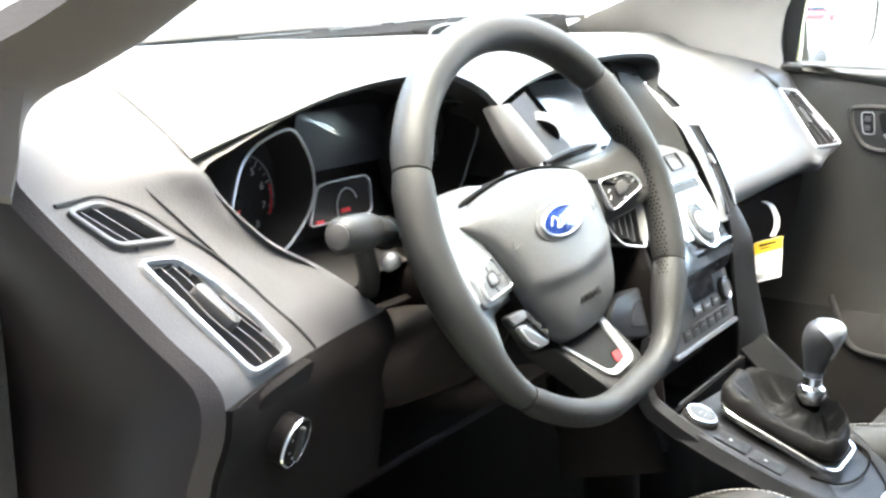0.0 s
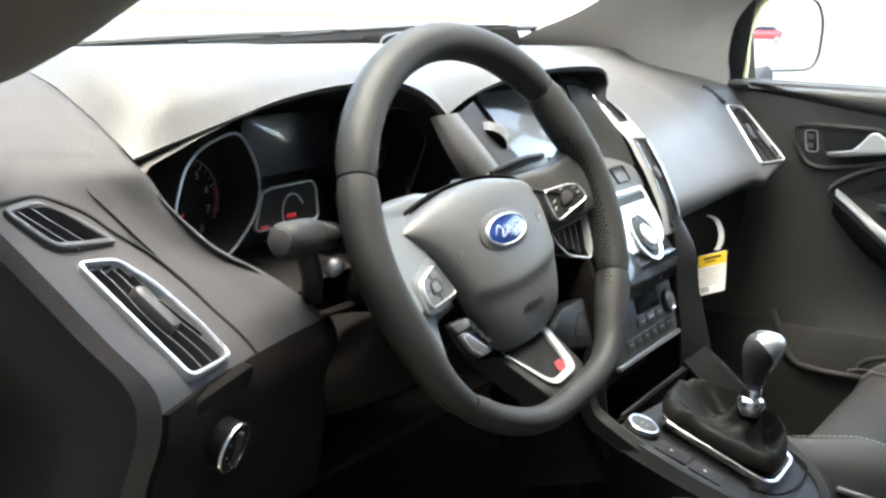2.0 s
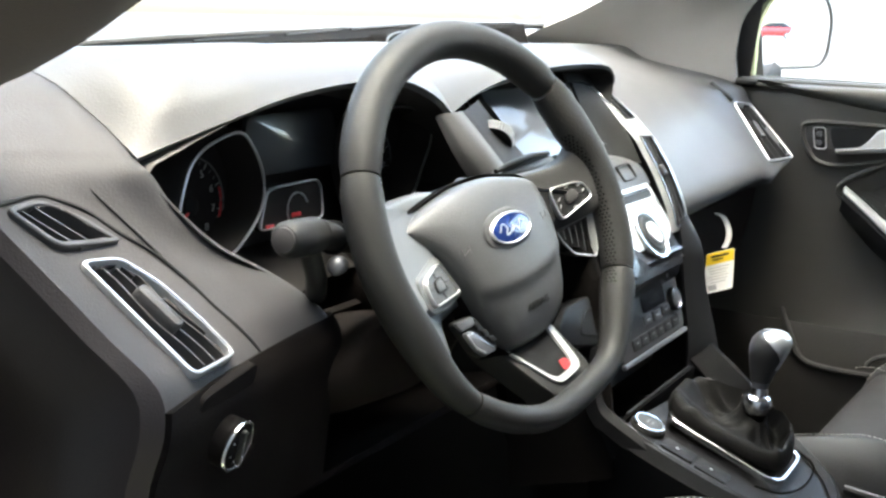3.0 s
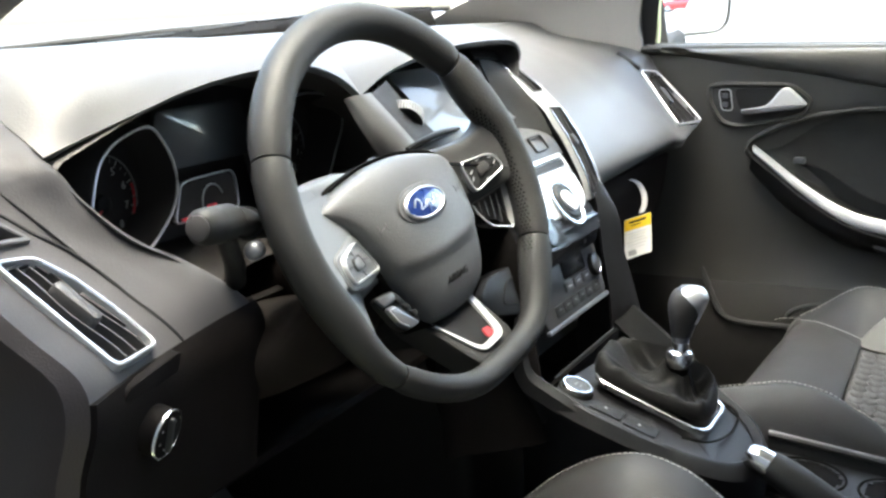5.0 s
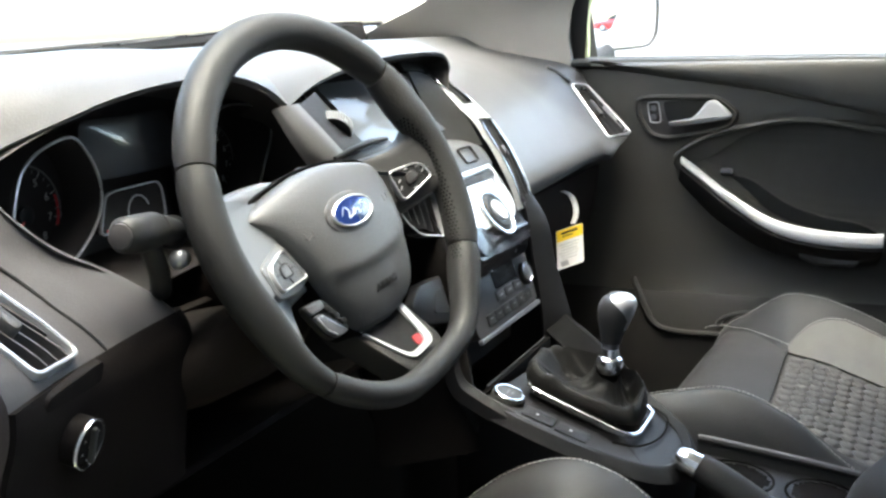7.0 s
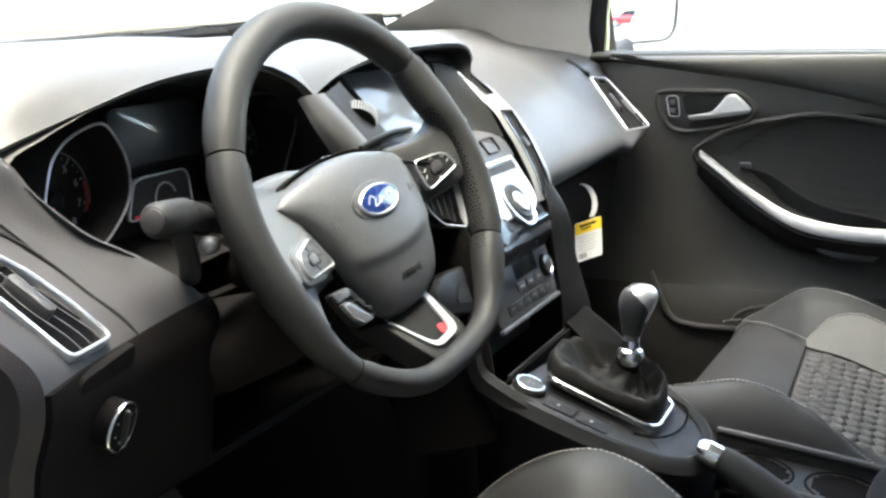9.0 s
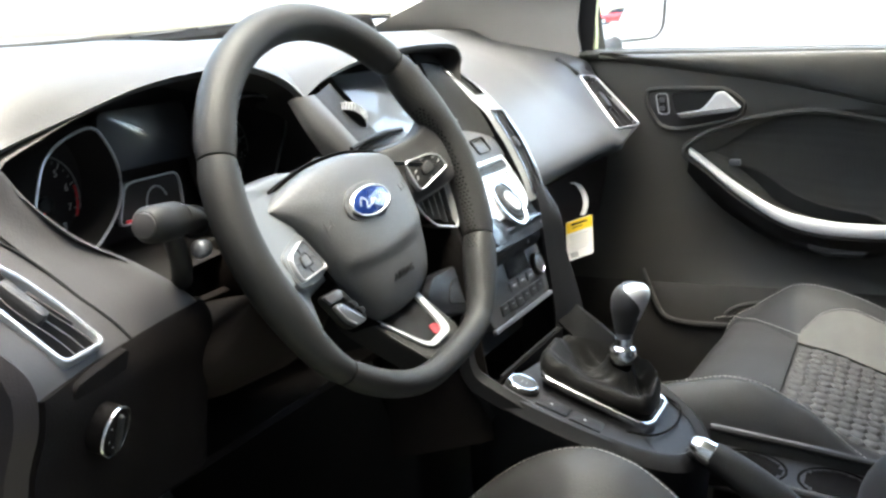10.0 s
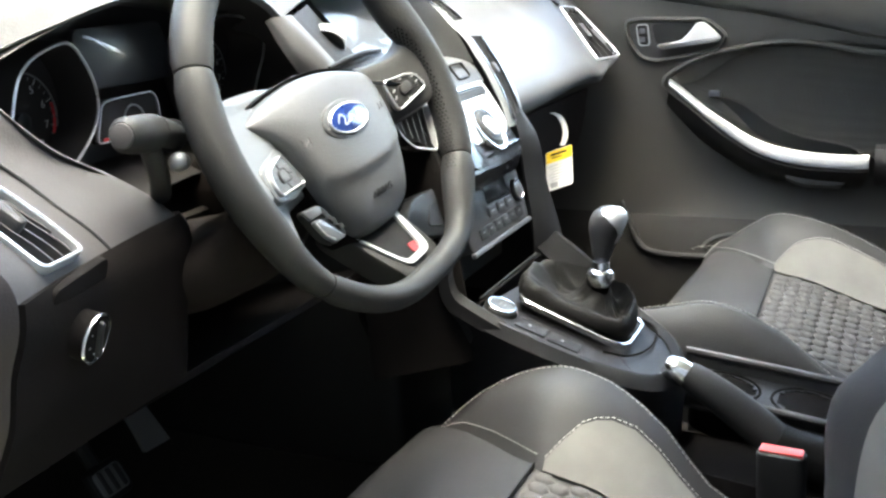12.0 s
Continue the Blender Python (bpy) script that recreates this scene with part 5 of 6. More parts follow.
    rows = []
    for y, z, w in ((-.185, .562, .100), (-.21, .560, .110), (-.30, .550, .112), (-.45, .535, .112), (-.60, .53, .112)):
        rows.append([V3(-w * .92, y, .38), V3(-w, y, z - .075), V3(-w * .97, y, z - .060), V3(-w * .80, y, z - .056), V3(-.030, y, z - .056), V3(-.028, y, z - .07)])
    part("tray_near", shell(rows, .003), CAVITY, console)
    rows = []
    for y, z, w in ((-.185, .551, .096), (-.21, .548, .0975), (-.30, .537, .0975), (-.45, .515, .0975), (-.60, .50, .0975)):
        rows.append([V3(w * .92, y, .38), V3(w, y, z - .02), V3(w * .97, y, z), V3(w * .80, y, z + .002), V3(w * .76, y, z - .006), V3(w * .75, y, z - .06)])
    part("tray_far", shell(rows, .003), BLACK, console)
    part("tray_rim", tube([r[3] + V3(0, 0, .001) for r in rows], .0045, 8), HARD, console)
    def level(y):
        """Height of the plate between the rails."""
        return table([(-.60, .490), (-.45, .503), (-.30, .524), (-.21, .534), (-.185, .537)], y)[0] + .001
    holes = [(basis(V3(.034, y, level(y)), V3(1, 0, 0), V3(0, .99, .12), V3(0, -.12, .99)), r) for y, r in ((-.234, .036), (-.322, .037))]
    rows = [[V3(lerp(-.034, .079, i / 30), y, level(y)) for i in range(31)] for y in (lerp(-.19, -.60, k / 90) for k in range(91))]
    part("cup_plate", holed(rows, [(m, [tuple(p) for p in ellipse(r, r, 36)]) for m, r in holes], .003), DECKGREY, console, "dark plate with two cup wells")
    for m, r in holes:
        cup = part("cup_holder", lathe(m, [(r * .92, -.045), (r * .97, -.003), (r + .0005, .0012), (r + .0030, .0012), (r + .0035, -.001)], 36), CAVITY, console)
        part("cup_floor", lathe(m, [(r * .9, -.043), (r * .5, -.041), (.0005, -.041)], 24), OUTER, cup)
    part("tray_rim", tube([V3(-.028, y, level(y) + .011) for y in (-.20, -.30, -.45, -.60)], .0042, 8), HARD, console)
    part("tray_wall", shell([[V3(-.028, y, level(y) + d) for y in (-.20, -.30, -.45, -.60)] for d in (.011, -.004)], .003), BLACK, console)


build_console()


def gear_lever():
    g = thing("gear_lever", deck(0, -.09), "gear lever with grey and silver knob above a black leather boot", "gear lever")
    base = deck(-.0250, -.0885, 0)
    # boot: folded leather
    prof = [(.93, -.002, .0), (.965, .004, .1), (.97, .012, .3), (.945, .020, .5), (.90, .0255, .6), (.845, .0265, .6), (.79, .023, .6), (.71, .017, .8), (.60, .011, .9), (.50, .009, .9), (.40, .011, .8), (.32, .017, .7), (.26, .024, .5), (.22, .030, .3), (.19, .036, .1)]
    rng = random.Random(4)
    ph = [rng.uniform(0, 6.28) for _ in range(6)]
    rows = []
    for s, h, f in prof:
        ring = []
        for k in range(96):
            a = 2 * math.pi * k / 96
            ex, ey = .0415 * math.copysign(abs(math.cos(a)) ** .55, math.cos(a)), .0625 * math.copysign(abs(math.sin(a)) ** .55, math.sin(a))
            w = f * (.0040 * math.sin(2 * a + ph[0] + 1.5 * s) + .0042 * (1 - abs(math.sin(2.5 * a + ph[1] + 2 * s)) * 2) * (1.1 - s) + .0020 * (1 - 2 * abs(math.sin(4.5 * a + ph[2] - 3 * s))) + .0012 * math.sin(13 * a + ph[3] + 9 * s))
            o = V3(lerp(ex * s, .012 * math.cos(a), 1 - s if s < .3 else 0), ey * s, 0)
            top = V3(.017, -.024, 0) * (1 - s)
            p = base + o + top
            p.z = deck(0, p.y).z * .75 + .25 * deck(0, -.092).z + h * .95 + w * 1.05 + h * (.28 * math.cos(a) + .10 * math.sin(a))
            ring.append(p)
        rows.append(ring)
    part("boot", grid(rows, True), BOOTCLOTH, g, "slack black leather boot", angle=70)
    foot = V3(-.0065, -.1085, .659)
    up = V3(.008, -.006, .10).normalized()
    m = basis(foot, V3(1, 0, 0), up.cross(V3(1, 0, 0)).normalized(), up) @ Matrix.Scale(.79, 4)
    part("collar", lathe(m, [(.0165, -.012), (.0185, -.004), (.0185, .004), (.0165, .008), (.0125, .010), (.011, .020)], 32), CHROME, g, "bright metal collar")
    part("shaft", lathe(m, [(.0105, .006), (.0105, .030), (.0125, .032), (.0125, .038)], 28), GUNMETAL, g)
    prof = [(.0115, .028, 0), (.0130, .036, 0), (.0160, .047, -.001), (.0195, .060, -.002), (.0218, .072, -.004), (.0216, .081, -.006), (.0190, .088, -.007), (.0140, .0925, -.008), (.007, .0945, -.008), (.0006, .095, -.008)]
    rows = []
    for r, h, sh in prof:
        rows.append([m @ Vector((r * 1.02 * math.cos(a), sh + r * 1.12 * math.sin(a), h)) for a in (2 * math.pi * k / 32 for k in range(32))])
    knob = part("knob", grid(rows, True, True), KNOBGREY, g, "grey leather knob with a silver cap")
    # silver cap over the crown and the rear of the knob
    rows = []
    for i, (r, h, sh) in enumerate(prof[2:]):
        half = lerp(.80, 2.6, min(1, max(0, i - 1) / 4))
        rows.append([m @ Vector((r * 1.055 * math.cos(a), sh + r * 1.155 * math.sin(a), h + .0006)) for a in (-math.pi / 2 + .35 + half * (2 * k / 20 - 1) for k in range(21))])
    part("knob_cap", shell(rows, .0008), SATIN, knob, "polished silver cap")


gear_lever()


def handbrake():
    h = thing("handbrake", (-.075, -.30, .50), "black leather handbrake lever with a chrome button end", "handbrake")
    p = [V3(-.082, -.196, .596), V3(-.082, -.215, .589), V3(-.082, -.245, .571), V3(-.082, -.275, .550), V3(-.082, -.304, .527), V3(-.080, -.325, .510)]
    part("grip", tube(spline(p[1:], 4), [.0138, .0150, .0158, .0164, .0168, .0172, .0176, .0180, .0182, .0184, .0184, .0184, .0184, .018, .0175, .017, .017], 18), LEATHER, h)
    part("button", tube([V3(-.082, -.194, .597), V3(-.082, -.197, .5955), V3(-.082, -.205, .592), V3(-.082, -.216, .587)], [.008, .0115, .0135, .0138], 20), CHROME, h, "chrome end cap")
    part("gaiter", tube([V3(-.082, -.300, .530), V3(-.081, -.315, .521), V3(-.078, -.340, .512), V3(-.073, -.40, .49), V3(-.07, -.46, .47)], [.0192, .0215, .025, .034, .038], 18), BOOTCLOTH, h)


handbrake()


def belt_buckle():
    b = thing("seat_belt_buckle", (-.118, -.31, .47), "black seat belt buckle with a red release button", "buckle")
    m = basis(V3(-.112, -.312, .460), V3(.95, -.1, .2).normalized(), V3(.1, 1, 0).normalized(), V3(-.2, 0, .97).normalized())
    part("housing", block(m, .020, .045, .0835, .005), BLACK, b)
    part("release", block(m @ Matrix.Translation((0, 0, .083)), .011, .039, .0025, .001), RED, b, "bright red release button")
    part("stalk", tube([V3(-.115, -.315, .40), V3(-.113, -.312, .465)], .012, 12), BLACK, b)


belt_buckle()


# ---- passenger door ----
door = thing("door_1", (.70, -.3, .35), "closed passenger door with dark trim and a silver pull", "door", kind="structure")


def passenger_door():
    zs = [.33, .42, .50, .545, .56, .60, .64, .67, .70, .74, .78, .80, .82, .835, .85, .87, .90, .92, .935, .942, .945]
    rows = []
    for z in zs:
        row = []
        for k in range(29):
            y = lerp(.235, -.86, k / 28)
            x = .692
            # recessed insert behind the pull, bounded by a rising curve in front
            top = .845 - .010 * max(0, -y - .23) * 3 - max(0, y + .18) * .55 + min(0, y + .45) * .02
            if y < -.02 and z < top:
                x += .020 * min(1, (top - z) / .012) * min(1, (-.02 - y) / .03) * (1 if z > .60 else max(0, 1 - (.60 - z) / .03))
            # pocket bulge low down
            if z < .56:
                x -= .035 * min(1, (.56 - z) / .04) * (1 if y < .05 else max(0, 1 - (y - .05) / .08))
            if z > .92:
                x += (z - .92) * .5
            row.append(V3(x, y, z - .012 * min(1, max(0, .2 - y)) * (z - .33) / .6))
        rows.append(row)
    cut = 4
    part("door_card", shell(rows[cut:], -.01), DOORTRIM, door)
    # same card below the cut, its shade painted as a darker plastic
    part("lower_card", shell(rows[: cut + 1], -.01), DOORSHADE, door, "lower door panel with shade put in its colour")
    ins = []
    for t in (0, .2, .4, .6, .8, 1.0):
        row = []
        for y in (-.036, -.050, -.075, -.12, -.18, -.26, -.38, -.55, -.75):
            hi = table([(-.75, .805), (-.55, .815), (-.36, .828), (-.26, .844), (-.18, .842), (-.12, .832), (-.075, .818), (-.040, .796)], y)[0]
            lo = table([(-.75, .66), (-.36, .665), (-.25, .665), (-.18, .688), (-.12, .722), (-.075, .755), (-.045, .776)], y)[0]
            row.append(V3(.697 + .010 * math.sin(math.pi * t), y, lerp(lo, hi, t)))
        ins.append(row)
    part("insert", shell(ins, .004), DOORCLOTH, door, "dark cloth insert")
    cap = []
    for y, z in ((.145, .938), (.09, .934), (0, .920), (-.147, .898), (-.26, .874), (-.366, .850), (-.6, .82), (-.84, .80)):
        hi = .940 - .012 * (.2 - y)
        cap.append([V3(.692, y, z - .006), V3(.682, y, z + .002), V3(.680, y, lerp(z, hi, .5)), V3(.686, y, hi - .003), V3(.70, y, hi)])
    part("upper_trim", shell(skin(cap, 3, 3), .004), DOORTRIM, door)
    # belt line capping
    cap = [[V3(.694, y, .932 - .012 * (.2 - y)), V3(.700, y, .943 - .012 * (.2 - y)), V3(.715, y, .946 - .012 * (.2 - y)), V3(.730, y, .940 - .012 * (.2 - y))] for y in (.145, 0, -.2, -.4, -.6, -.84)]
    part("capping", shell(cap, .004), DOORTRIM, door)
    part("window_seal", tube([V3(.726, y, .944 - .012 * (.2 - y)) for y in (.14, -.1, -.4, -.84)], .004, 8), DOORTRIM, door, "grey window seal")
    # outer skin and glass
    rows = [[V3(.76, y, .35), V3(.80, y, .5), V3(.81, y, .7), V3(.78, y, .88), V3(.745, y, .935)] for y in (.26, .0, -.3, -.6, -.86)]
    part("outer_skin", shell(rows, .004), PAINT, door, "pale yellow-green paint")
    g = [[V3(.730, y, .93), V3(.722, y, 1.03), V3(.69, y, 1.16), V3(.635, y, 1.30)] for y in (.12, -.1, -.3, -.55, -.86)]
    for i, r in enumerate(g):
        if i == 0:
            r[1].y, r[2].y, r[3].y = .07, -.04, -.17
    pane = part("window_pane", shell(g, .004), PANE, door)
    pane.visible_shadow = False
    fr = spline([V3(.712, .160, .94), V3(.708, .142, 1.06), V3(.672, .0, 1.18), V3(.60, -.15, 1.31), V3(.575, -.5, 1.385), V3(.575, -.86, 1.37)], 4)
    rows = [[p + V3(-.012, .014, 0), p + V3(-.014, -.004, -.004), p + V3(.008, -.012, -.006), p + V3(.02, .012, 0)] for p in fr]
    part("window_frame", shell(rows, .003, True), RUBBER, door)
    fp = [p + V3(.020, -.023, .002) for p in fr[:12]]
    part("frame_edge", tube(fp, .008, 8), PAINT, door, "sliver of yellow-green paint")
    # corner cover behind the mirror
    part("sail_panel", plate([V3(.706, .205, .95), V3(.706, .130, .945), V3(.690, .112, 1.08), V3(.676, .13, 1.12)], .008), HARD, door)
    # lever handle in its cup
    m = basis(V3(.691, 0, 0), V3(0, -1, 0), V3(0, 0, 1), V3(-1, 0, 0))
    o = rounded([(-.040, .882), (-.015, .886), (.094, .884), (.127, .857), (.118, .834), (.086, .823), (.012, .811), (-.017, .818), (-.038, .852)], .010, 5)
    part("cup_bezel", frame_ring(m, o, .0075, -.004, .007, .003), DOORTRIM, door)
    cup = part("handle_cup", slab(m, inset(o, .006), -.004, .0015, .001), HARD, door)
    o2 = rounded([(.004, .875), (.012, .842), (.060, .838), (.100, .846), (.108, .858), (.092, .876)], .006)
    part("cup_hollow", slab(m, o2, 0, .0022, .0004), BLACK, cup)
    o3 = rounded([(.015, .842), (.054, .848), (.066, .860), (.078, .876), (.090, .878), (.106, .864), (.117, .852), (.112, .846), (.072, .841), (.022, .835)], .004, 4)
    part("door_lever", slab(m, o3, .006, .017, .004, 3), SILVERPAINT, door, "pale silver lever")
    lk = part("lock_keys", slab(m, rounded([(-.019, .872), (-.014, .842), (.001, .842), (-.003, .873)], .004), 0, .004, .001), BLACK, door)
    part("lock_edge", frame_ring(m, rounded([(-.021, .874), (-.016, .840), (.003, .840), (-.001, .875)], .004), .0014, .001, .005, .0004), SATIN, lk)
    for z in (.864, .850):
        part("lock_key", block(m @ Matrix.Translation((-.010, z, .004)), .009, .008, .0014, .001), GUNMETAL, lk)
    # armrest with silver pull strip
    strip = [V3(.688, -.036, .782), V3(.680, -.065, .762), V3(.668, -.12, .722), V3(.655, -.185, .686), V3(.648, -.25, .672), V3(.645, -.32, .669), V3(.648, -.345, .670)]
    sp = spline(strip, 5)
    rows = []
    for i, p in enumerate(sp):
        k = lerp(.6, 1.1, min(1, i / 18))
        rows.append([p + V3(.006, 0, .006 * k), p + V3(-.001, 0, .008 * k), p + V3(-.007, 0, .003 * k), p + V3(-.0095, 0, -.006 * k), p + V3(-.0085, 0, -.010 * k), p + V3(.004, 0, -.012 * k)])
    part("pull_strip", shell(rows, .003), SILVERPAINT, door, "satin silver pull")
    rows = []
    for i, p in enumerate(sp):
        rows.append([p + V3(-.002, 0, -.007), p + V3(-.004, 0, -.016), p + V3(.006, .004, -.030), p + V3(.03, .012, -.045), V3(.72, p.y + .015, p.z - .055)])
    part("armrest_side", shell(rows, .003), DOORSHADE, door)
    rows = []
    for i, p in enumerate(sp[4:]):
        rows.append([p + V3(.006, 0, .004), p + V3(.016, 0, .002), p + V3(.024, 0, -.012), V3(.715, p.y, p.z - .012), V3(.722, p.y, p.z + .01)])
    part("armrest_top", shell(rows, .003), BLACK, door)
    rear = [[V3(.668, y, .668), V3(.668, y, .652), V3(.675, y, .635), V3(.70, y, .62)] for y in (-.352, -.40, -.5, -.65, -.8)]
    rear = [[*r, V3(.715, r[0].y, .62)] for r in rear]
    part("armrest_rear", shell([[V3(.715, r[0].y, .690), V3(.676, r[0].y, .682), *r] for r in rear], .003), HARD, door)
    part("pull_cup", shell([[V3(.655, y, .655 - .002), V3(.658, y, .640 - d), V3(.675, y, .632 - d), V3(.70, y, .640)] for y, d in ((-.225, 0), (-.25, .010), (-.30, .010), (-.325, 0))], .003), GUNSPOKE, door)
    part("window_switch", block(basis(V3(.700, -.106, .762), V3(0, -1, 0), V3(0, 0, 1), V3(-1, 0, 0)), .018, .010, .008, .002), GUNMETAL, door)
    bead = spline([V3(.694, -.034, .765), V3(.691, -.026, .778), V3(.690, -.035, .794), V3(.690, -.085, .821), V3(.690, -.147, .836), V3(.690, -.232, .844), V3(.691, -.368, .824), V3(.692, -.6, .806), V3(.692, -.8, .80)], 5)
    part("insert_bead", tube(bead, .0045, 8), DOORTRIM, door)
    edge = spline([V3(.688, -.034, .766), V3(.682, -.075, .735), V3(.675, -.115, .700), V3(.668, -.175, .655), V3(.664, -.235, .634)], 5)
    part("armrest_bead", tube(edge, .0025, 8), DOORTRIM, door)
    tray = spline([V3(.700, -.116, .756), V3(.696, -.147, .748), V3(.690, -.20, .714), V3(.684, -.251, .697), V3(.674, -.31, .688), V3(.664, -.336, .678)], 5)
    part("tray_edge", tube(tray, .0011, 6), DOORSHADE, door)
    rows = [[p + V3(0, 0, -.001), p.lerp(q, .5) + V3(.02, 0, -.012), q + V3(.004, 0, .002)] for p, q in zip(tray, [sp[min(len(sp) - 1, 7 + int(i * (len(sp) - 8) / (len(tray) - 1)))] for i in range(len(tray))])]
    part("tray_hollow", shell(rows, .002), BLACK, door)
    # speaker and pocket
    part("pocket_lip", tube(spline([V3(.668, .040, .585), V3(.662, .0201, .5408), V3(.657, .0012, .5111), V3(.655, -.0363, .5014), V3(.652, -.12, .502), V3(.652, -.3, .503), V3(.66, -.6, .503)], 4), .005, 8), HARD, door)
    rim = [V3(.655, -.175 + .075 * math.cos(a), .515 + .028 * math.sin(a)) for a in (math.pi * k / 14 for k in range(15))]
    part("speaker_rim", tube(rim, .004, 8), HARD, door)


passenger_door()


def wing_mirror():
    w = thing("wing_mirror", (.86, .16, .96), "yellow-green wing mirror outside the passenger window", "mirror")
    n = V3(-.559, -.829, .003).normalized()
    u = V3(0, 0, 1).cross(n).normalized()
    v = n.cross(u)
    o = V3(.93, .115, 1.015)
    m = basis(o, u, v, n)
    out = rounded([(-.112, .070), (-.082, -.066), (.050, -.060), (.070, -.040), (.084, .016), (.072, .052), (.030, .072), (-.030, .080)], .014, 6)
    part("glass", slab(m, inset(out, .003), -.004, 0, 0), MIRROR, w, "mirror glass")
    rows = [[m @ Vector((p.x * k, p.y * k, d)) for p in out] for k, d in ((.97, -.003), (.985, .003), (1.01, .003), (1.03, -.006))]
    part("glass_frame", grid(rows, True), HARD, w)
    rows = [[m @ Vector((p.x * k, p.y * k, d)) for p in out] for k, d in ((1.015, -.004), (1.05, -.012), (1.04, -.035), (.90, -.07), (.5, -.09), (.1, -.095))]
    part("housing", grid(rows, True), PAINT, w, "pale yellow-green shell")
    part("mount", shell([[V3(.80, .178, .935), V3(.80, .158, 1.00), V3(.80, .160, 1.075)], [V3(.80, .134, .935), V3(.80, .142, 1.00), V3(.80, .153, 1.075)], [V3(.85, .150, .935), V3(.85, .158, 1.00), V3(.85, .165, 1.07)]], .006), HARD, w, "dark inner cover of the mirror")
    part("foot", tube([V3(.76, .17, .925), V3(.80, .16, .925), V3(.90, .15, .945)], [.02, .02, .02], 12), BLACK, w)


wing_mirror()


def tag():
    t = thing("service_tag", (.43, .06, .70), "white and yellow paper tag hanging from the glovebox", "tag")
    n = V3(-.80, -.58, .10).normalized()
    u = V3(.55, -.83, 0)
    u = (u - n * u.dot(n)).normalized()
    v = n.cross(u)
    if v.z < 0:
        v, u = -v, -u
    n = u.cross(v)
    m = basis(V3(.426, .0717, .686), u, v, n)
    part("card", slab(m, rounded([(-.0205, -.034), (.0205, -.024), (.0210, .0335), (-.0200, .0235)], .002), -.0006, .0006, 0), WHITE, t)
    part("yellow_band", slab(m, [(-.0198, .0065), (.0205, .0165), (.0205, .0330), (-.0198, .0230)], .0006, .0009, 0), YELLOW, t, "yellow printed band")
    for i in range(6):
        part("print_line", block(m @ Matrix.Translation((-.001, .006 - i * .0042, .0006)) @ Matrix.Rotation(.24, 4, "Z"), .032 - .004 * (i % 3), .0010, .0003, .0001), GREYPRINT, t)
    part("print_line", block(m @ Matrix.Translation((0, .0225, .0009)) @ Matrix.Rotation(.24, 4, "Z"), .026, .003, .0003, .0002), BLACK, t)
    part("print_line", block(m @ Matrix.Translation((-.003, .0170, .0009)) @ Matrix.Rotation(.24, 4, "Z"), .016, .0016, .0003, .0002), BLACK, t)
    part("print_block", block(m @ Matrix.Translation((-.009, -.0240, .0006)) @ Matrix.Rotation(.24, 4, "Z"), .012, .008, .0003, .0002), GREYPRINT, t)
    loop = spline([m @ Vector((.006, .033, 0)), m @ Vector((.011, .045, 0)), m @ Vector((.011, .060, 0)), m @ Vector((.003, .076, .001)), m @ Vector((-.008, .082, .002))], 4)
    rows = [[p - u * .004, p + u * .004] for p in loop]
    part("loop", shell(rows, .0008), WHITE, t)


tag()


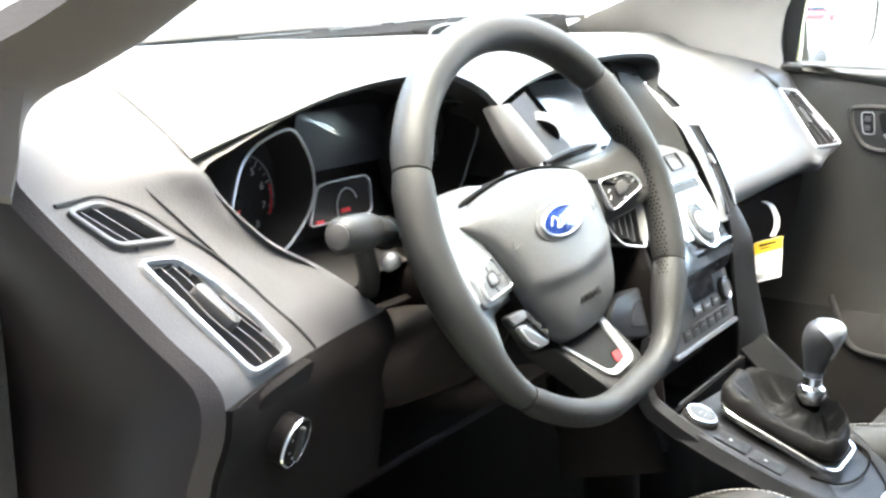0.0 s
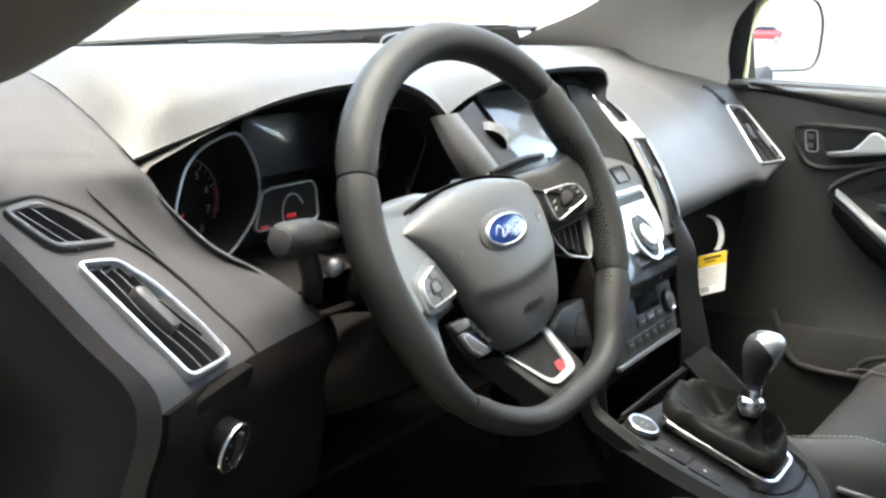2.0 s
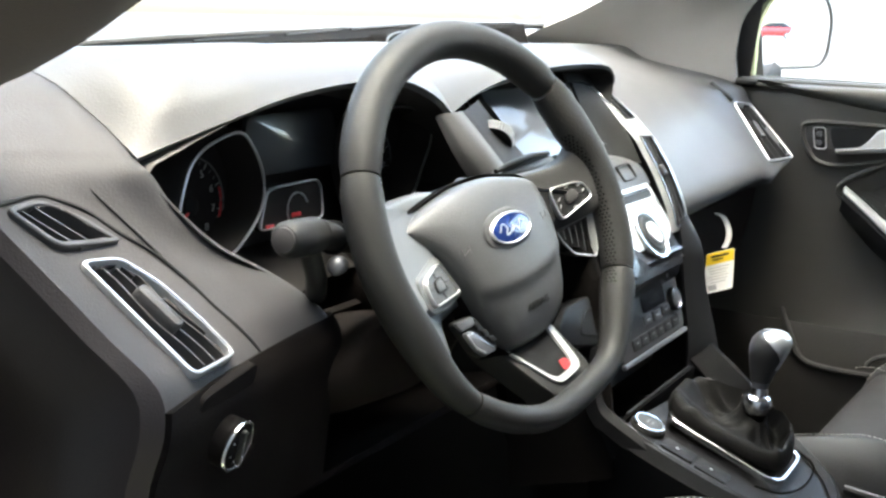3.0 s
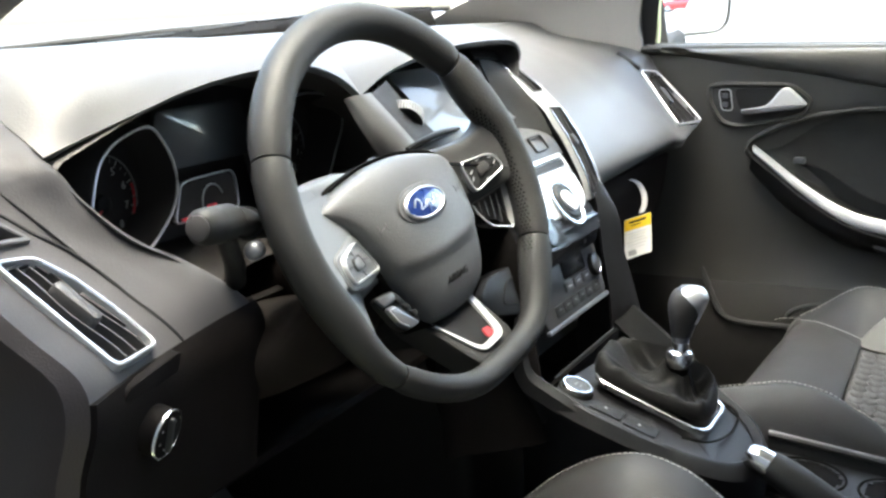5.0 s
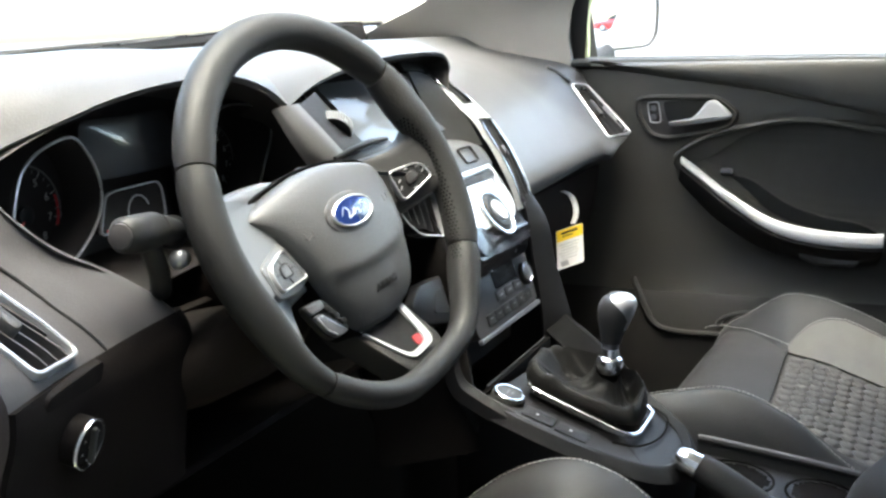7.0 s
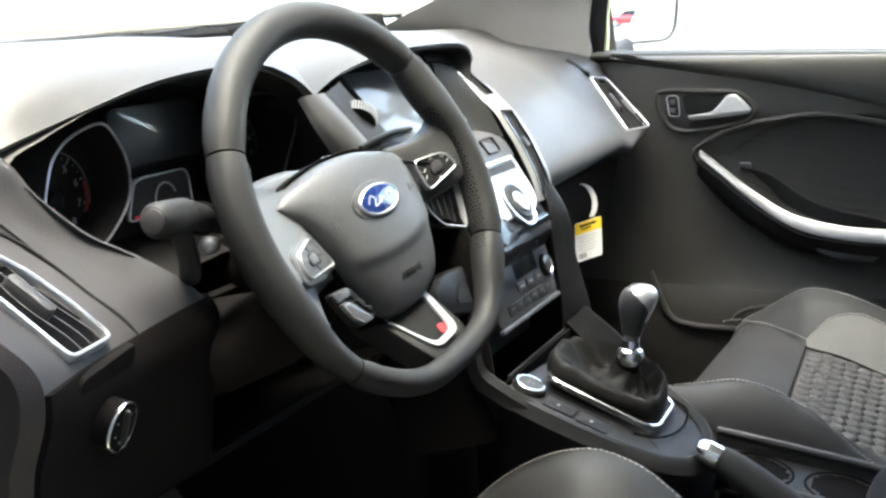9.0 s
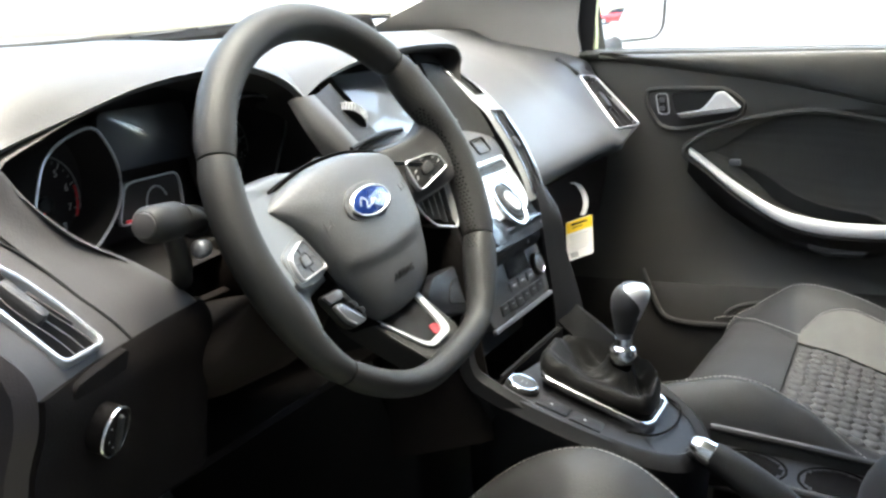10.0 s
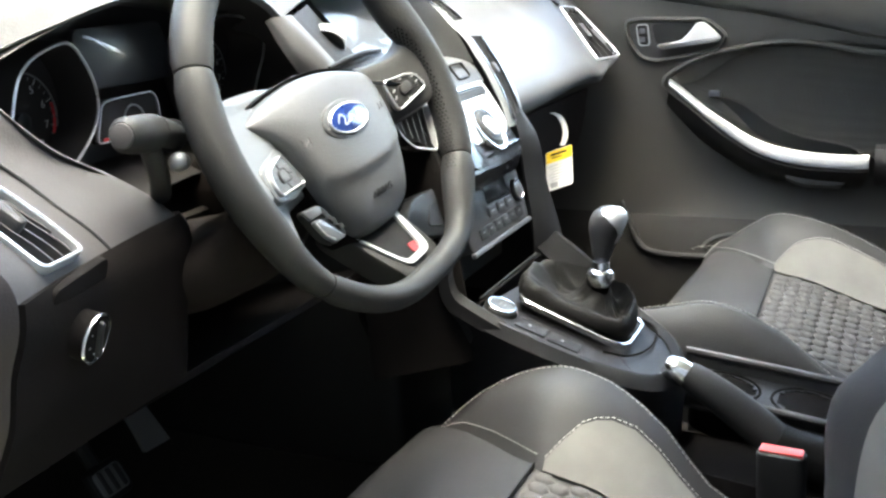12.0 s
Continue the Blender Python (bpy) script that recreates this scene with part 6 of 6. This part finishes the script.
# ---- seats ----
def seat(name, cx, y0, label, lean=0.0, low=0.0, dip=1.0, feet=(.105, .105), crowns=None, front=(.505, .535, .548, .552), nose=(0.0, 0.0), join=.1405):
    """Cushion with bolsters and a quilted middle, and a backrest; the front edge lies at y0, s runs back from it."""
    s_ = thing(name, (cx, y0 - .25, .36), label, "seat", "front seats")
    RIDGE = [(0, .515, .186), (.022, .540, .188), (.054, .569, .190), (.084, .590, .190), (.114, .603, .190), (.143, .609, .190), (.17, .604, .190), (.197, .592, .191), (.22, .575, .192), (.24, .555, .193), (.26, .530, .194), (.28, .503, .195), (.32, .478, .196), (.52, .465, .198)]
    MID = [(0, front[0]), (.02, front[1]), (.05, front[2]), (.09, front[3]), (.14, .552), (.20, .540 - .002 * dip), (.25, .526 - .014 * dip), (.30, .514 - .032 * dip), (.40, .495 - .030 * dip), (.52, .480 - .02 * dip)]

    def at(x, s, z):
        return V3(cx + x, y0 - s, z + lean * x - low)

    def mid(s):
        return table(MID, s)[0]

    def ridge(s, k):
        z, w = table(RIDGE, s)
        return (table(crowns[k > 0], s)[0] if crowns else z), w

    def foot(s, k):
        return lerp(.170, feet[k > 0], min(1, max(0, (s - .03) / (join - .03))))
    steps = [0, .012, .03, .05, .075, .10, .125, .15, .175, .20, .24, .28, .33, .40, .52]
    # thigh panel
    rows = [[at(x, -.004, .40) for x in (-.18, -.1, 0, .1, .18)], [at(x, -.012, .46) for x in (-.18, -.1, 0, .1, .18)]]
    rows = [[p + V3(0, lerp(*nose, i / 4), 0) for i, p in enumerate(r_)] for r_ in rows]
    for s in (0, .012, .03, .06, .09, .12, join):
        rows.append([at(k * (foot(s, k) + .008), s - lerp(*nose, (k + 1) / 2) * (1 - s / join), mid(s) - .003 * max(0, abs(k) - .8) / .2) for k in (-1, -.5, 0, .5, 1)])
    part("thigh_panel", shell(skin(rows, 3, 3), .006), SEATLEATHER, s_, "smooth black leather front panel")
    rows = [[at(k * feet[k > 0], s, mid(s) - .0053) for k in (-1, -.5, 0, .5, 1)] for s in (join - .002, .2, .3, .4, .52)]
    part("quilt_base", shell(rows, .006), QUILT, s_)
    # quilted pads
    step, hw = .0192, .01085
    pad = bmesh.new()
    ring0 = [Vector((hw * math.cos(a), hw * math.sin(a), 0)) for a in (math.pi / 6 + math.pi / 3 * k for k in range(6))]
    lay = [[pad.verts.new(p * k + Vector((0, 0, h))) for p in ring0] for k, h in ((1.0, -.004), (.95, -.0012), (.84, .0009), (.48, .0024))]
    for a, b in zip(lay, lay[1:]):
        for i in range(6):
            pad.faces.new((a[i], a[(i + 1) % 6], b[(i + 1) % 6], b[i]))
    pad.faces.new(lay[-1])
    pm = finish("quilt_pad", pad, QUILT, 80)
    r, s = 0, join + .0135
    while s < .46:
        for i in range(-9, 8):
            x = i * step * .97 + (step * .485 if r % 2 else 0)
            if x < .006 - feet[0] or x > feet[1] - .006:
                continue
            ob = new("quilt_pad", pm)
            ob.parent = s_
            ob.matrix_parent_inverse = Matrix.Translation(-s_.location)
            ob.matrix_basis = Matrix.Translation(at(x, s, mid(s) - .005)) @ Matrix.Rotation(.20, 4, "X") @ Matrix.Rotation(-lean, 4, "Y")
        s += step * .84
        r += 1
    # bolsters
    for k in (-1, 1):
        secs = []
        for s in steps:
            z, w = ridge(s, k)
            m_ = mid(s)
            top = max(z, m_ + .002)
            back = min(0, nose[k > 0]) * max(0, 1 - s / join)
            secs.append([p + V3(0, back, 0) for p in (at(k * (w + .045), s, .38), at(k * (w + .046), s, top - .085), at(k * (w + .036), s, top - .028), at(k * (w + .014), s, top - .002), at(k * w, s, top), at(k * lerp(w, foot(s, k), .34), s, lerp(top, m_, .16)), at(k * lerp(w, foot(s, k), .68), s, lerp(top, m_, .55)), at(k * (foot(s, k) - .004), s, m_ - .004))])
        rows = skin(secs, 2, 4)
        n = len(rows[0])
        cut = 14
        part("bolster_side", shell([r_[: cut + 1] for r_ in rows], .005), SEATLEATHER, s_)
        part("bolster_top", shell([r_[cut:] for r_ in rows], .005), SEATLEATHER, s_)
        # cloth facing, bounded in front by a curved seam
        face = []
        for j, r_ in enumerate(rows):
            if j < 14:
                continue
            a0 = 20 if j > 20 else 20 + int(.20 * (20 - j) ** 2 + .5)
            strip = r_[min(a0, n - 2):]
            face.append([strip[0].lerp(strip[-1], 0) if i == 0 else strip[min(int(i * (len(strip) - 1) / 9), len(strip) - 1)].lerp(strip[min(int(i * (len(strip) - 1) / 9) + 1, len(strip) - 1)], (i * (len(strip) - 1) / 9) % 1) for i in range(10)])
        if k > 0 or feet[0] < .14:
            part("bolster_cloth", shell([[p + V3(-k * .001, 0, .0022) for p in r_] for r_ in face], .003), SEATCLOTH, s_, "grey cloth facing")
            stitches(s_, [r_[0] + V3(k * .003, 0, .0034) for r_ in face])
        stitches(s_, [r_[cut] + V3(-k * .004, 0, .0020) for r_ in rows[1:]])
    for k in (-1, 1):
        line = []
        for s in [.022 + (join - .022) * i / 20 for i in range(21)]:
            z, w = ridge(s, k)
            top, m_, d = max(z, mid(s) + .002), mid(s), w - foot(s, k)
            line.append(at(k * (foot(s, k) + .005), s, m_ - .002 + .009 / (.32 * d + .004) * (.45 * (top - m_) + .004)))
        stitches(s_, line)
    part("piping", tube([at(x, join, mid(join) - .0004) for x in [lerp(-feet[0], feet[1], i / 12) for i in range(13)]], .0013, 6), BLACK, s_)
    # backrest
    def yb(z):
        return y0 - .47 - (z - .50) * .36
    rows = [[V3(cx + x, yb(z) - .012, z) for x in (-.15, -.08, 0, .08, .15)] for z in (.47, .65, .8, .95, 1.08)]
    part("back_panel", shell(rows, .03), QUILT, s_)
    for k in (-1, 1):
        secs = []
        for z, d, w in ((.46, .075, .190), (.52, .095, .200), (.57, .115, .205), (.61, .121, .207), (.65, .102, .208), (.72, .075, .208), (.85, .065, .206), (1.06, .03, .185)):
            yy = yb(z)
            secs.append([V3(cx + k * (w + .036), yy - .08, z), V3(cx + k * (w + .042), yy + d * .45, z), V3(cx + k * (w + .022), yy + d * .93, z), V3(cx + k * w, yy + d, z), V3(cx + k * (w - .03), yy + d * .80, z), V3(cx + k * (w - .062), yy + d * .35, z), V3(cx + k * (w - .075), yy - .01, z)])
        rows = skin(secs, 3, 4)
        cut = 17
        part("back_bolster_side", shell([r_[: cut + 1] for r_ in rows], .006), SEATLEATHER, s_)
        part("back_bolster", shell([r_[cut:] for r_ in rows], .006), SEATCLOTH, s_, "grey cloth facing")
        stitches(s_, [r_[cut] + V3(0, .0016, 0) for r_ in rows])
    part("back_shell", shell(skin([[V3(cx + x, yb(z) - .10 + .25 * x * x, z) for x in (-.23, -.1, 0, .1, .23)] for z in (.45, .6, .8, 1.0, 1.1)], 2, 2), .02), HARD, s_)
    part("headrest", slab(basis(V3(cx, yb(1.2) + .04, 1.19), V3(1, 0, 0), V3(0, -.3, .95), V3(0, .95, .3)), rounded([(-.12, -.07), (.12, -.07), (.10, .08), (-.10, .08)], .03), -.09, 0, .02), SEATLEATHER, s_)
    m = basis(V3(cx, y0 - .27, .30), V3(1, 0, 0), V3(0, 1, 0), V3(0, 0, 1))
    part("seat_base", block(m, .36, .46, .15, .02), BLACK, s_)
    return s_


def stitches(parent, line, pitch=.0058):
    """A row of thread stitches along a line, joined as one part."""
    verts = []
    pos = 0.0
    for a, b in zip(line, line[1:]):
        L = (b - a).length
        while pos <= L and L > 0:
            p = a.lerp(b, pos / L)
            verts.append((p, (b - a).normalized()))
            pos += pitch
        pos -= L
    bm = bmesh.new()
    for p, d in verts:
        sd = d.cross(V3(0, 0, 1))
        if sd.length < .01:
            sd = V3(1, 0, 0)
        sd.normalize()
        hi = sd.cross(d)
        a, b = p - d * .0019, p + d * .0019
        ring = [sd * .00048, hi * .00048, -sd * .00048, -hi * .00048]
        va = [bm.verts.new(a + q) for q in ring]
        vb = [bm.verts.new(b + q) for q in ring]
        for i in range(4):
            bm.faces.new((va[i], va[(i + 1) % 4], vb[(i + 1) % 4], vb[i]))
        bm.faces.new(va)
        bm.faces.new(vb)
    ob = part("stitching", bm, THREAD, parent, "pale thread stitching", smooth=False)
    ob["kind"] = "stuff"


seat("passenger_seat", .355, -.085, "black leather passenger seat with grey cloth and quilted middle", .07, .008, .35, (.152, .095),
     ([(0, .575), (.03, .588), (.061, .596), (.111, .606), (.153, .595), (.2125, .563), (.247, .529), (.30, .49), (.52, .465)],
      [(0, .505), (.022, .522), (.05, .543), (.078, .572), (.127, .594), (.159, .597), (.198, .588), (.26, .564), (.30, .54), (.36, .505), (.52, .465)]),
     (.513, .541, .553, .556), (0.0, -.032), .150)
seat("driver_seat", -.345, .030, "black leather driver seat with grey cloth and pale stitching", nose=(.03, .03))


# ---- pedals ----
def pedals():
    p = thing("accelerator_pedal", (-.22, .36, .50), "grey metal accelerator pedal", "pedal", "pedals")
    rows = skin([[V3(-.258, .355, .563), V3(-.240, .350, .53), V3(-.224, .345, .487)], [V3(-.222, .352, .556), V3(-.203, .347, .52), V3(-.186, .342, .487)]], 2, 4)
    part("pad", shell(rows, .006), ALLOYDARK, p)
    part("arm", tube([V3(-.235, .37, .56), V3(-.22, .45, .62)], .008, 8), BLACK, p)
    for k, x in enumerate((-.300, -.42)):
        b = thing("brake_pedal" if k == 0 else "clutch_pedal", (x, .32, .48), "metal-faced foot pedal with black rubber studs", "pedal", "pedals")
        m = basis(V3(x, .33, .490), V3(1, 0, 0), V3(0, .55, .83), V3(0, -.83, .55))
        pad = part("pad", block(m, .050, .042, .008, .006), BLACK, b)
        part("plate", block(m @ Matrix.Translation((0, 0, .008)), .040, .030, .002, .004), ALLOYDARK, pad)
        for i in (-1, 0, 1):
            part("stud", block(m @ Matrix.Translation((i * .012, 0, .009)), .006, .026, .003, .002), RUBBER, pad)
        part("arm", tube([V3(x, .34, .50), V3(x, .42, .62)], .008, 8), BLACK, b)


pedals()


def parked_car(at, turn):
    """A red car far off in the lot, seen only in the wing mirror."""
    c = thing("parked_car", (at[0], at[1], 0), "small red car parked far off in the lot", "car")
    m = Matrix.Translation(at) @ Matrix.Rotation(turn, 4, "Z")
    secs = []
    for x, zt, w in ((-2.1, .55, .70), (-2.0, .85, .80), (-1.2, .95, .86), (0, .97, .88), (1.3, .97, .87), (1.95, .9, .80), (2.1, .6, .7)):
        secs.append([m @ V3(x, -w, .25), m @ V3(x, -w * 1.02, .6), m @ V3(x, -w * .94, zt), m @ V3(x, 0, zt + .03), m @ V3(x, w * .94, zt), m @ V3(x, w * 1.02, .6), m @ V3(x, w, .25)])
    part("body", grid(skin(secs, 2, 2)), REDPAINT, c)
    secs = []
    for x, zt, w in ((-1.0, .95, .80), (-.4, 1.38, .66), (.9, 1.42, .66), (1.6, 1.0, .78)):
        secs.append([m @ V3(x, -w - .03, .93), m @ V3(x, -w * .92, zt), m @ V3(x, 0, zt + .03), m @ V3(x, w * .92, zt), m @ V3(x, w + .03, .93)])
    part("cabin", grid(secs), GLOSS, c)
    for x in (-1.3, 1.3):
        for y in (-.80, .80):
            wm = m @ basis(V3(x, y, .31), V3(1, 0, 0), V3(0, 0, 1), V3(0, -1, 0))
            t = part("wheel", lathe(wm, [(.31, -.1), (.32, 0), (.31, .1), (.2, .11)], 24), RUBBER, c)
            part("rim", lathe(wm, [(.2, -.105), (.19, .112), (.05, .1), (.001, .1)], 20), ALLOY, t)


# behind the car, where the wing mirror looks
parked_car((12.8, -99.0, 0), 0.3)
